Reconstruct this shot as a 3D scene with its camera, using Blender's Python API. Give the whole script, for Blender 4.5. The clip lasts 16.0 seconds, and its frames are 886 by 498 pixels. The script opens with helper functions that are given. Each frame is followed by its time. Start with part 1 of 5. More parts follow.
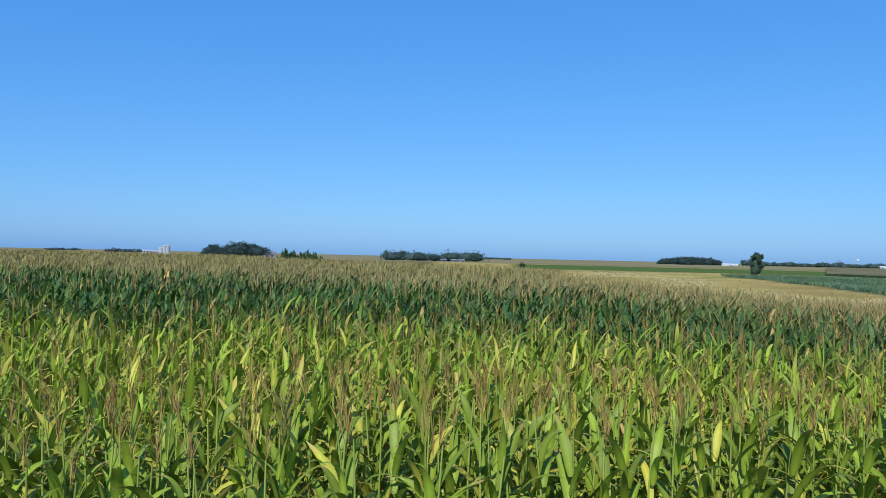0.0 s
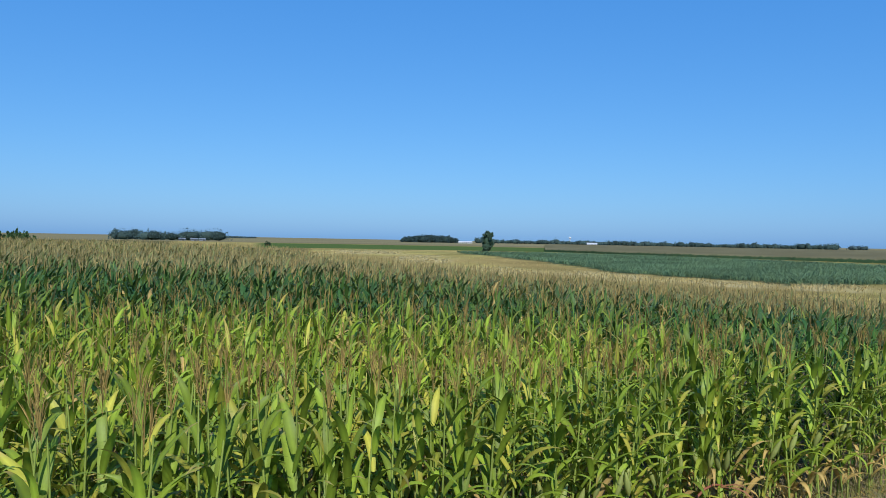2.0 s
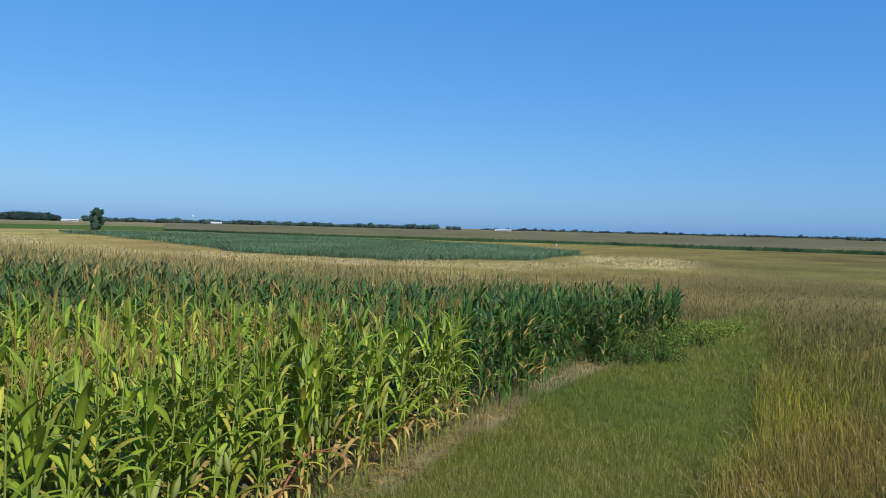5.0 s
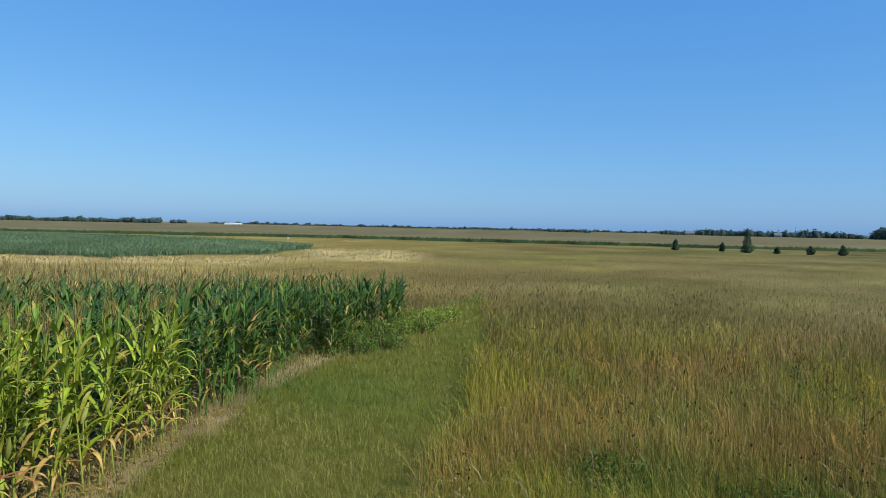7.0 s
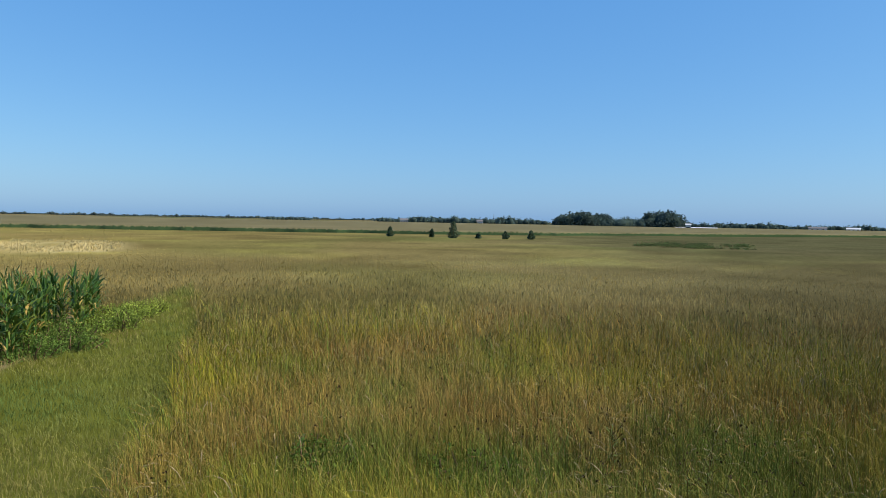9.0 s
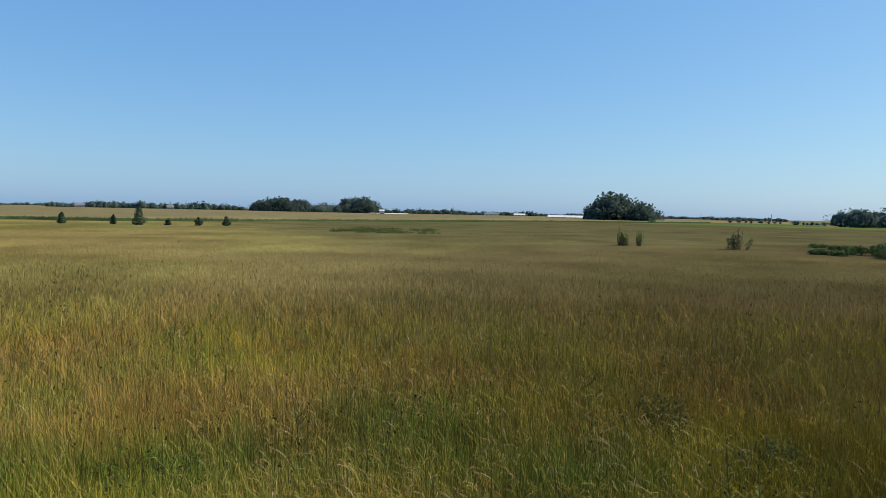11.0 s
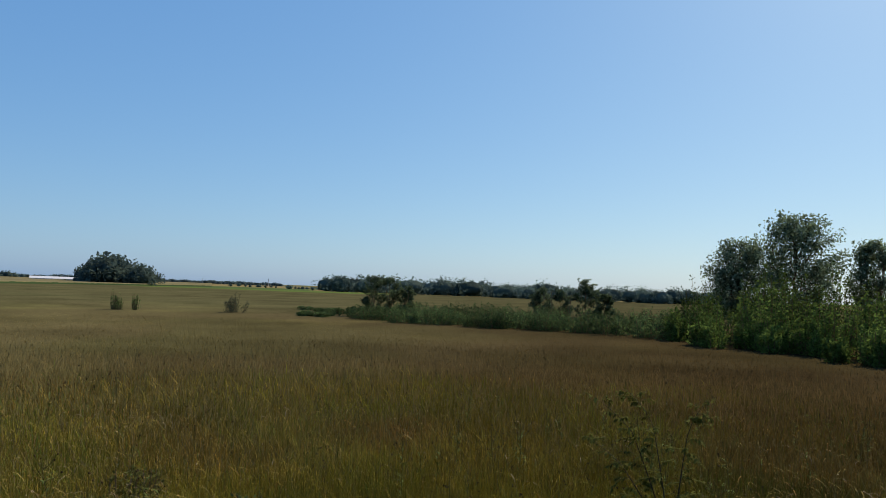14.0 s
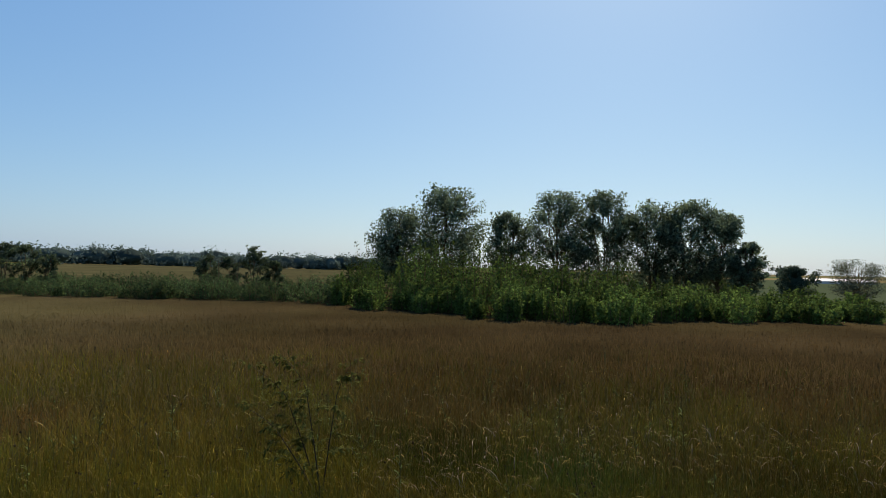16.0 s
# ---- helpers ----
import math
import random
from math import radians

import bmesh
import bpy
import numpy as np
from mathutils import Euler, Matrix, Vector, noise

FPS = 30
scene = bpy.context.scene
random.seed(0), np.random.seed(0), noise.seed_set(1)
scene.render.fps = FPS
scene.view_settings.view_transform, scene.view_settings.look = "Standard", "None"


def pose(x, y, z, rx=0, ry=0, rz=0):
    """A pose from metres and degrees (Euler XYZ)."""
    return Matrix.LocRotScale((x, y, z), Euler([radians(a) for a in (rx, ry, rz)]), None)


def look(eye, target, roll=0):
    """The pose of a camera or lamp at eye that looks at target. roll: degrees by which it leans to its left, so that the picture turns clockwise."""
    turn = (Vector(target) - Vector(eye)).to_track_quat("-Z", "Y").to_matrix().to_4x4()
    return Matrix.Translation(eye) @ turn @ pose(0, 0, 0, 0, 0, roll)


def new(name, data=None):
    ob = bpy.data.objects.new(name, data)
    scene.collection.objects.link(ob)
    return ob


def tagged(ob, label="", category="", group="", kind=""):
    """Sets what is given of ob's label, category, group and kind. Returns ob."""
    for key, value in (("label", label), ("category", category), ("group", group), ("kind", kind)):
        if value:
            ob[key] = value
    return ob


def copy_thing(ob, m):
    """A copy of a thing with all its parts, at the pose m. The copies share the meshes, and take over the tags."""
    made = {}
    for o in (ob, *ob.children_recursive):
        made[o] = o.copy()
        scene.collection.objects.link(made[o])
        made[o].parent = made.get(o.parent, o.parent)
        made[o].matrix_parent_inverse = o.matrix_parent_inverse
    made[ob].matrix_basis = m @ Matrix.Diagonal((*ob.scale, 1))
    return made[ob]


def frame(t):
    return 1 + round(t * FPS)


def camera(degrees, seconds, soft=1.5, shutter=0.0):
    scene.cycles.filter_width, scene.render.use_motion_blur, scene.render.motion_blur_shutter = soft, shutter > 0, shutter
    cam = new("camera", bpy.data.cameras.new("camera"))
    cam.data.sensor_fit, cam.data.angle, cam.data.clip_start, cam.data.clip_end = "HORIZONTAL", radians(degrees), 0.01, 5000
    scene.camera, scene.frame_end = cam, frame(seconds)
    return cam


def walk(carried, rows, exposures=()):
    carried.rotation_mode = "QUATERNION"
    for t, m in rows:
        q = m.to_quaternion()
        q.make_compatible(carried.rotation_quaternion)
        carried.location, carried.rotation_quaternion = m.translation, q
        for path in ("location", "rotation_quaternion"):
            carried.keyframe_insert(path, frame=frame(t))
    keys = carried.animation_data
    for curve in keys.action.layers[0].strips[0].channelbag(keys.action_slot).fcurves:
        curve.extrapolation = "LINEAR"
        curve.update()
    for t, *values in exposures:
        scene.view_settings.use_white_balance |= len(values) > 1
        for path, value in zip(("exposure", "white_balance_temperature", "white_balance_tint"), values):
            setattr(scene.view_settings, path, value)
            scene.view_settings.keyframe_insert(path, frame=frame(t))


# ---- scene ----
# ---------------------------------------------------------------- camera and its walk
cam = camera(63.1, 16.0, soft=0.75)
EYE, ARM = 3.4, 0.5
ROWS = [
    (0, 0.00, 0.59, 1.27),
    (0.5, -2.96, 0.62, 1.58),
    (1, -7.99, 0.38, 1.18),
    (1.5, -13.40, -0.00, 0.84),
    (2, -19.93, -0.71, 1.06),
    (2.5, -24.84, -1.05, 0.75),
    (3, -31.03, -1.49, 0.50),
    (3.5, -36.17, -1.34, 0.56),
    (4, -40.83, -1.30, 0.76),
    (4.2, -42.60, -1.50, 0.98),
    (6.3, -61.88, -1.76, 1.31),
    (6.5, -64.50, -1.92, 1.33),
    (7, -70.00, -1.73, 1.28),
    (7.5, -75.81, -2.07, 1.14),
    (8, -81.05, -2.66, 1.21),
    (8.5, -85.96, -2.36, 1.11),
    (9, -91.99, -2.26, 1.10),
    (9.5, -98.13, -1.89, 1.42),
    (9.7, -101.10, -2.23, 1.42),
    (11.8, -124.13, -0.75, 1.73),
    (12, -126.74, 0.09, 1.91),
    (12.5, -133.64, 0.68, 1.47),
    (13, -139.91, 0.64, 1.36),
    (13.5, -146.32, 2.09, 1.33),
    (14, -153.47, 3.24, 2.03),
    (14.5, -161.86, 1.63, 2.80),
    (15, -167.78, 0.01, 2.95),
    (15.5, -173.92, 0.66, 1.76),
    (16, -179.22, 1.37, 1.34),
]


def held(yaw, pitch, roll):
    """The camera at arm's length from someone who turns on the spot."""
    a, p = radians(yaw), radians(pitch)
    eye = Vector((-ARM * math.sin(a), ARM * math.cos(a) - ARM, EYE))
    return look(eye, eye + Vector((-math.sin(a) * math.cos(p), math.cos(a) * math.cos(p), math.sin(p))), roll)


EXPOSURES = [(0, 0.04, 5800, 10), (1, -0.06, 5800, 10), (4, -0.08, 5900, 10), (8, 0.16, 6800, 10), (9.5, 0.24, 7300, 11), (12, 0.32, 8300, 13), (13.5, 0.16, 8200, 14), (15, 0.04, 8000, 16), (16, 0.06, 8200, 17)]
walk(cam, [(t, held(yaw, pitch, roll)) for t, yaw, pitch, roll in ROWS], EXPOSURES)

# ---------------------------------------------------------------- sky and sun
SUN_BEARING, SUN_HEIGHT = 194.0, 41.0
world = bpy.data.worlds.new("sky")
scene.world = world
world.use_nodes = True
wn = world.node_tree.nodes
sky = wn.new("ShaderNodeTexSky")
sky.sky_type, sky.sun_disc = "NISHITA", False
sky.sun_elevation, sky.sun_rotation = radians(SUN_HEIGHT), radians(SUN_BEARING)
sky.air_density, sky.dust_density, sky.ozone_density = 1.0, 0.75, 2.0
tone, haze = wn.new("ShaderNodeVectorMath"), wn.new("ShaderNodeVectorMath")
tone.operation, haze.operation = "MULTIPLY", "ADD"
tone.inputs[1].default_value = (0.48, 0.63, 0.60)
haze.inputs[1].default_value = (0.1, 1.2, 4.1)
world.node_tree.links.new(sky.outputs["Color"], tone.inputs[0])
world.node_tree.links.new(tone.outputs[0], haze.inputs[0])
# the haze near the horizon holds back the green
weigh, hold = wn.new("ShaderNodeVectorMath"), wn.new("ShaderNodeVectorMath")
weigh.operation, hold.operation = "MULTIPLY_ADD", "DIVIDE"
weigh.inputs[1].default_value, weigh.inputs[2].default_value = (0.024, 0.022, 0.018), (0.92, 0.88, 0.83)
world.node_tree.links.new(haze.outputs[0], weigh.inputs[0])
world.node_tree.links.new(haze.outputs[0], hold.inputs[0])
world.node_tree.links.new(weigh.outputs[0], hold.inputs[1])
world.node_tree.links.new(hold.outputs[0], wn["Background"].inputs["Color"])
wn["Background"].inputs["Strength"].default_value = 0.10
sun = new("sun", bpy.data.lights.new("sun", "SUN"))
sun.data.energy, sun.data.angle, sun.data.color = 5.0, radians(0.6), (1.0, 0.94, 0.82)
sb, se = radians(SUN_BEARING), radians(SUN_HEIGHT)
sun.matrix_world = look((0, 0, 50), Vector((0, 0, 50)) - Vector((math.sin(sb) * math.cos(se), math.cos(sb) * math.cos(se), math.sin(se))))

# ---------------------------------------------------------------- helpers for meshes and materials
rng = np.random.default_rng(7)


def fade(a, b, v):
    s = np.clip((v - a) / (b - a), 0, 1)
    return s * s * (3 - 2 * s)


def hash2(i, j, seed):
    h = (i.astype(np.int64) * 374761393 + j.astype(np.int64) * 668265263 + seed * 982451653) & 0x7FFFFFFF
    h = ((h ^ (h >> 13)) * 1274126177) & 0x7FFFFFFF
    return ((h ^ (h >> 16)) & 0xFFFF) / 65535.0


def field(x, y, size, seed=0):
    """Smooth random field from 0 to 1 over the plan, with lumps of about the given size."""
    total, norm, amp = 0, 0, 1.0
    for octave in range(3):
        u, v = np.asarray(x) / size, np.asarray(y) / size
        i, j = np.floor(u), np.floor(v)
        fu, fv = fade(0, 1, u - i), fade(0, 1, v - j)
        s = seed * 10 + octave
        a = hash2(i, j, s) * (1 - fu) + hash2(i + 1, j, s) * fu
        b = hash2(i, j + 1, s) * (1 - fu) + hash2(i + 1, j + 1, s) * fu
        total = total + amp * (a * (1 - fv) + b * fv)
        norm, amp, size = norm + amp, amp * 0.5, size * 0.47
    return total / norm


def bearing(x, y):
    """Degrees clockwise from +y, from -180 to 180."""
    return np.degrees(np.arctan2(x, y))


def spot(b, d):
    return d * math.sin(radians(b)), d * math.cos(radians(b))


def solid(name, verts, faces, material, parent=None, tint=None, smooth=True, normals=None):
    """One mesh object from arrays of corners and of faces (lists of arrays with 3 or 4 columns)."""
    me = bpy.data.meshes.new(name)
    verts = np.asarray(verts, np.float32).reshape(-1, 3)
    faces = [np.asarray(f, np.int32) for f in faces if len(f)]
    me.vertices.add(len(verts))
    me.vertices.foreach_set("co", verts.ravel())
    loops = np.concatenate([f.ravel() for f in faces])
    sizes = np.concatenate([np.full(len(f), f.shape[1]) for f in faces])
    me.loops.add(len(loops))
    me.loops.foreach_set("vertex_index", loops)
    me.polygons.add(len(sizes))
    me.polygons.foreach_set("loop_start", np.r_[0, np.cumsum(sizes)[:-1]].astype(np.int32))
    me.polygons.foreach_set("use_smooth", np.full(len(sizes), smooth))
    me.update(calc_edges=True)
    if tint is not None:
        layer = me.attributes.new("tint", "FLOAT_COLOR", "POINT")
        rgba = np.ones((len(verts), 4), np.float32)
        rgba[:, :3] = tint
        layer.data.foreach_set("color", rgba.ravel())
    me.materials.append(material)
    if normals is not None:
        me.normals_split_custom_set_from_vertices(normals)
    ob = new(name, me)
    ob.parent = parent
    return ob


class Heap:
    """Collects arrays of corners, faces and colours for one mesh."""

    def __init__(self):
        self.v, self.f, self.c, self.n = [], [], [], 0

    def add(self, verts, faces, tint=(0.5, 0.5, 0.5)):
        verts = np.asarray(verts, float).reshape(-1, 3)
        for f in faces:
            self.f.append(np.asarray(f) + self.n)
        self.v.append(verts)
        self.c.append(np.broadcast_to(tint, verts.shape))
        self.n += len(verts)

    def make(self, name, material, parent=None, smooth=True, normals=None):
        return solid(name, np.concatenate(self.v), self.f, material, parent, np.concatenate(self.c), smooth, normals)


def ribbons(root, az, length, width, lift, bend, k, fold=0.0, twist=0.0, shape=None):
    """Leaf-like ribbons that leave root at the angle lift over the ground towards az and bend down by the given angle. Returns corners and faces."""
    n = len(root)
    az, length, width, lift, bend, twist = (np.broadcast_to(np.asarray(a, float), n)[:, None] for a in (az, length, width, lift, bend, twist))
    s = (np.arange(k) + 0.5)[None] / k
    angle = lift - bend * s**1.6
    out = np.concatenate([np.zeros((n, 1)), np.cumsum(np.cos(angle), 1)], 1) * length / k
    up = np.concatenate([np.zeros((n, 1)), np.cumsum(np.sin(angle), 1)], 1) * length / k
    t = np.arange(k + 1)[None] / k
    a = az + twist * t
    mid = np.stack([np.sin(az) * out, np.cos(az) * out, up], -1) + root[:, None]
    profile = np.clip(np.sin(np.pi * (0.12 + 0.88 * t)) ** 0.8, 0.03, 1) if shape is None else np.interp(t, *shape)
    w = width * profile * 0.5
    side = np.stack([np.cos(a), -np.sin(a), 0 * a], -1) * w[..., None]
    if fold:
        rise = np.stack([0 * w, 0 * w, fold * w], -1)
        verts = np.stack([mid - side + rise, mid, mid + side + rise], 2)
    else:
        verts = np.stack([mid - side, mid + side], 2)
    c = verts.shape[2]
    base = (np.arange(n) * (k + 1) * c)[:, None, None] + (np.arange(k) * c)[None, :, None] + np.arange(c - 1)[None, None]
    quads = np.stack([base, base + 1, base + c + 1, base + c], -1).reshape(-1, 4)
    return verts.reshape(-1, 3), quads, (k + 1) * c


def blades(root, az, height, width, lean):
    """Grass blades, each a slim kite that leans towards az."""
    n = len(root)
    way = np.stack([np.sin(az), np.cos(az), 0 * az], -1)
    turn = rng.uniform(0, 2 * np.pi, n)
    side = np.stack([np.cos(turn), np.sin(turn), 0 * turn], -1) * (width / 2)[:, None]
    up = np.array([0, 0, 1.0])
    m = root + up * (0.55 * height)[:, None] + way * (0.22 * lean * height)[:, None]
    tip = root + up * (height * (1 - 0.2 * lean))[:, None] + way * (lean * height)[:, None]
    verts = np.stack([root, m + side, tip, m - side], 1)
    return verts.reshape(-1, 3), (np.arange(n) * 4)[:, None] + [[0, 1, 2, 3]]


def cards(centre, size, tall=1.0):
    """Small leaf quads, turned at random."""
    n = len(centre)
    q = rng.normal(size=(n, 3))
    q /= np.linalg.norm(q, axis=1)[:, None]
    r = np.cross(q, rng.normal(size=(n, 3)))
    r /= np.linalg.norm(r, axis=1)[:, None]
    s = np.broadcast_to(np.asarray(size, float), n)[:, None] / 2
    a, b = q * s * tall, r * s
    verts = np.stack([centre - a, centre - 0.1 * a + 0.75 * b, centre + a, centre - 0.1 * a - 0.75 * b], 1)
    return verts.reshape(-1, 3), (np.arange(n) * 4)[:, None] + [[0, 1, 2, 3]]


def tube(points, radii, sides=6):
    """A tapered limb along the given points."""
    points = np.asarray(points, float)
    k = len(points)
    d = np.gradient(points, axis=0)
    d /= np.linalg.norm(d, axis=1)[:, None] + 1e-9
    ref = np.where(np.abs(d[:, 2:]) > 0.9, [[1.0, 0, 0]], [[0, 0, 1.0]])
    u = np.cross(d, ref)
    u /= np.linalg.norm(u, axis=1)[:, None]
    v = np.cross(d, u)
    ang = np.arange(sides) * 2 * np.pi / sides
    ring = points[:, None] + np.asarray(radii)[:, None, None] * (np.cos(ang)[None, :, None] * u[:, None] + np.sin(ang)[None, :, None] * v[:, None])
    i, j = np.meshgrid(np.arange(k - 1), np.arange(sides), indexing="ij")
    a, b = i * sides + j, i * sides + (j + 1) % sides
    return ring.reshape(-1, 3), np.stack([a, b, b + sides, a + sides], -1).reshape(-1, 4)


def material(name, roughness=0.6, through_light=0.0, colour=None, rand="island", spread=0.35, grain=0.0, grain_size=4.0, relief=0.0, specular=0.3):
    """A surface whose colour comes from the mesh's tint (or is given), varied piece by piece and by a grain."""
    m = bpy.data.materials.new(name)
    m.use_nodes = True
    nodes, link = m.node_tree.nodes, m.node_tree.links.new
    bsdf = nodes["Principled BSDF"]
    bsdf.inputs["Roughness"].default_value = roughness
    bsdf.inputs["Specular IOR Level"].default_value = specular
    if colour is None:
        src = nodes.new("ShaderNodeAttribute")
        src.attribute_name = "tint"
        out = src.outputs["Color"]
    else:
        src = nodes.new("ShaderNodeRGB")
        src.outputs[0].default_value = (*colour, 1)
        out = src.outputs[0]

    def times(value):
        nonlocal out
        mix = nodes.new("ShaderNodeVectorMath")
        mix.operation = "SCALE"
        link(out, mix.inputs[0])
        link(value, mix.inputs["Scale"])
        out = mix.outputs[0]

    def ranged(value, low, high):
        r = nodes.new("ShaderNodeMapRange")
        r.inputs["To Min"].default_value, r.inputs["To Max"].default_value = low, high
        link(value, r.inputs["Value"])
        return r.outputs[0]

    if rand == "island":
        geo = nodes.new("ShaderNodeNewGeometry")
        times(ranged(geo.outputs["Random Per Island"], 1 - spread, 1 + spread))
    elif rand == "object":
        info = nodes.new("ShaderNodeObjectInfo")
        times(ranged(info.outputs["Random"], 1 - spread, 1 + spread))
    if grain:
        co = nodes.new("ShaderNodeNewGeometry")
        tex = nodes.new("ShaderNodeTexNoise")
        tex.inputs["Scale"].default_value, tex.inputs["Detail"].default_value = grain_size, 6
        link(co.outputs["Position"], tex.inputs["Vector"])
        times(ranged(tex.outputs["Fac"], 1 - grain * 1.6, 1 + grain * 1.6))
        if relief:
            bump = nodes.new("ShaderNodeBump")
            bump.inputs["Strength"].default_value, bump.inputs["Distance"].default_value = 1.0, relief
            link(tex.outputs["Fac"], bump.inputs["Height"])
            link(bump.outputs[0], bsdf.inputs["Normal"])
    link(out, bsdf.inputs["Base Color"])
    if through_light:
        tr, mix = nodes.new("ShaderNodeBsdfTranslucent"), nodes.new("ShaderNodeMixShader")
        mix.inputs[0].default_value = through_light
        link(out, tr.inputs["Color"])
        link(bsdf.outputs[0], mix.inputs[1])
        link(tr.outputs[0], mix.inputs[2])
        link(mix.outputs[0], nodes["Material Output"].inputs["Surface"])
    return m


M_GROUND = material("meadow_soil", 0.95, rand="", grain=0.25, grain_size=1.3, relief=0.1, specular=0.0)
M_LEAF = material("corn_leaf", 0.5, 0.22, spread=0.3, grain=0.15, grain_size=9, specular=0.2)
M_LEAF_NEAR = material("corn_leaf_near", 0.48, 0.22, rand="object", spread=0.3, grain=0.18, grain_size=9, specular=0.24)
M_STALK = material("corn_stalk", 0.5, rand="object", spread=0.2, grain=0.15, grain_size=12)
M_TASSEL = material("corn_tassel", 0.9, 0.2, rand="island", spread=0.35)
M_GRASS = material("grass", 0.9, 0.12, spread=0.3, specular=0.02)
M_GRASS_FAR = material("far_grass", 1.0, 0.5, spread=0.1, specular=0.0)
M_FOLIAGE = material("foliage", 0.9, 0.45, spread=0.45, specular=0.02)
M_FARWOOD = material("far_foliage", 0.9, 0.45, spread=0.3, specular=0.02)
M_BARK = material("bark", 0.9, colour=(0.12, 0.085, 0.048), rand="object", spread=0.25, grain=0.3, grain_size=14, relief=0.03, specular=0.04)
M_STEM = material("dark_stem", 0.7, colour=(0.05, 0.04, 0.025), rand="object", spread=0.2, grain=0.2, grain_size=20, specular=0.03)
M_RED_STALK = material("red_brown_stalk", 0.6, colour=(0.22, 0.075, 0.035), rand="", grain=0.25, grain_size=15)
M_WHITE = material("white_paint", 0.5, colour=(0.55, 0.56, 0.57), rand="", grain=0.06, grain_size=1.5)
M_STEEL = material("galvanised_steel", 0.45, colour=(0.32, 0.34, 0.37), rand="", grain=0.1, grain_size=1.0)
M_DARK = material("dark_opening", 0.6, colour=(0.03, 0.03, 0.035), rand="", grain=0.1)
M_SHED = material("weathered_grey_metal", 0.7, colour=(0.17, 0.19, 0.22), rand="", grain=0.12, grain_size=1.5)
M_ROOF = material("grey_roof", 0.8, colour=(0.16, 0.15, 0.15), rand="", grain=0.15, grain_size=2)


# ---------------------------------------------------------------- plan of the land
def corn_front(x):
    return np.where(x < 16, 4.7 + 0.26 * x, 8.86 + 0.04 * (x - 16))


BACK = ((-60, -30, -17, -13, -8, 0, 6, 10, 15, 22, 32, 45, 55, 60, 66, 69), (330, 330, 260, 150, 120, 95, 80, 66, 52, 42, 34.5, 31, 28, 26.5, 26.5, 26))


def in_corn(x, y):
    b, d = bearing(x, y), np.hypot(x, y)
    wobble = (field(x, y, 3.0, 5) - 0.5) * 0.5
    return (y > corn_front(x) + wobble * 0.6) & (b > -62) & (b < 68.2) & (d < np.interp(b, *BACK) + wobble)


def in_path(x, y):
    """The mown way along the corn."""
    edge = np.where(x < 16, 1.1 + 0.205 * x, 4.38 + 0.3 * (x - 16)) + (field(x, y, 2.5, 8) - 0.5) * 0.8
    return (y > edge) & (y < corn_front(x) + 0.8) & (x < 42)


def in_soil(x, y):
    """Bare earth along the foot of the corn."""
    return (np.abs(y - corn_front(x) - 0.15) < 1.05 * (field(x, y, 1.4, 2) - 0.33)) & (x > 3.5) & (x < 19)


def dryness(x, y):
    """Pale dry grass: a strip before the reeds and a patch by the lone tree."""
    b, d = bearing(x, y), np.hypot(x, y) + (field(x, y, 14, 3) - 0.5) * 22
    near = np.interp(b, (4, 22, 32, 46, 56, 65, 72), (92, 80, 68, 60, 62, 72, 84))
    deep = np.interp(b, (4, 22, 32, 46, 56, 62, 72), (20, 11, 9, 8, 14, 24, 4))
    strip = fade(near - 3, near, d) * (1 - fade(near + deep, near + deep + 4, d)) * fade(18, 26, b) * (1 - fade(66, 70, b))
    patch = fade(100, 112, d) * (1 - fade(205, 225, d)) * fade(7, 10, b) * (1 - fade(22, 24, b)) * fade(0.46, 0.6, field(b * 1.5, d * 0.2, 7, 4))
    wisps = 0.15 + 0.85 * fade(0.32, 0.62, field(b * 0.9, np.hypot(x, y) * 0.22, 2.4, 41))
    return np.maximum(strip, patch) * wisps


def in_reeds(x, y):
    b, d = bearing(x, y), np.hypot(x, y)
    near = np.interp(b, (21, 23, 27, 33, 46, 56, 60), (190, 165, 125, 86, 72, 80, 100)) + (field(x, y, 12, 6) - 0.5) * 10
    far = np.interp(b, (22, 32, 41, 52, 60), (190, 190, 175, 140, 104))
    return (b > 21) & (b < 60) & (d > near) & (d < far)


def far_corn_edge(b):
    """How far off the far cornfield begins, by bearing."""
    return np.interp(b, (28, 34, 41, 46, 64, 78, 92, 101, 112, 121, 131, 136), (250, 215, 200, 196, 187, 178, 172, 186, 235, 310, 420, 520))


STRAW, RUST, OLIVE, GREEN = (np.array(c) for c in ((0.33, 0.25, 0.075), (0.29, 0.165, 0.05), (0.24, 0.215, 0.034), (0.11, 0.165, 0.03)))
PALE, SOIL, REED, TASSEL = (np.array(c) for c in ((0.47, 0.38, 0.18), (0.20, 0.15, 0.09), (0.095, 0.138, 0.07), (0.34, 0.265, 0.105)))


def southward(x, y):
    """From 0 to 1 towards the shrubs: redder grass, darkened as backlit shade."""
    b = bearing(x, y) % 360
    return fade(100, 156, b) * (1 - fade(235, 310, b))


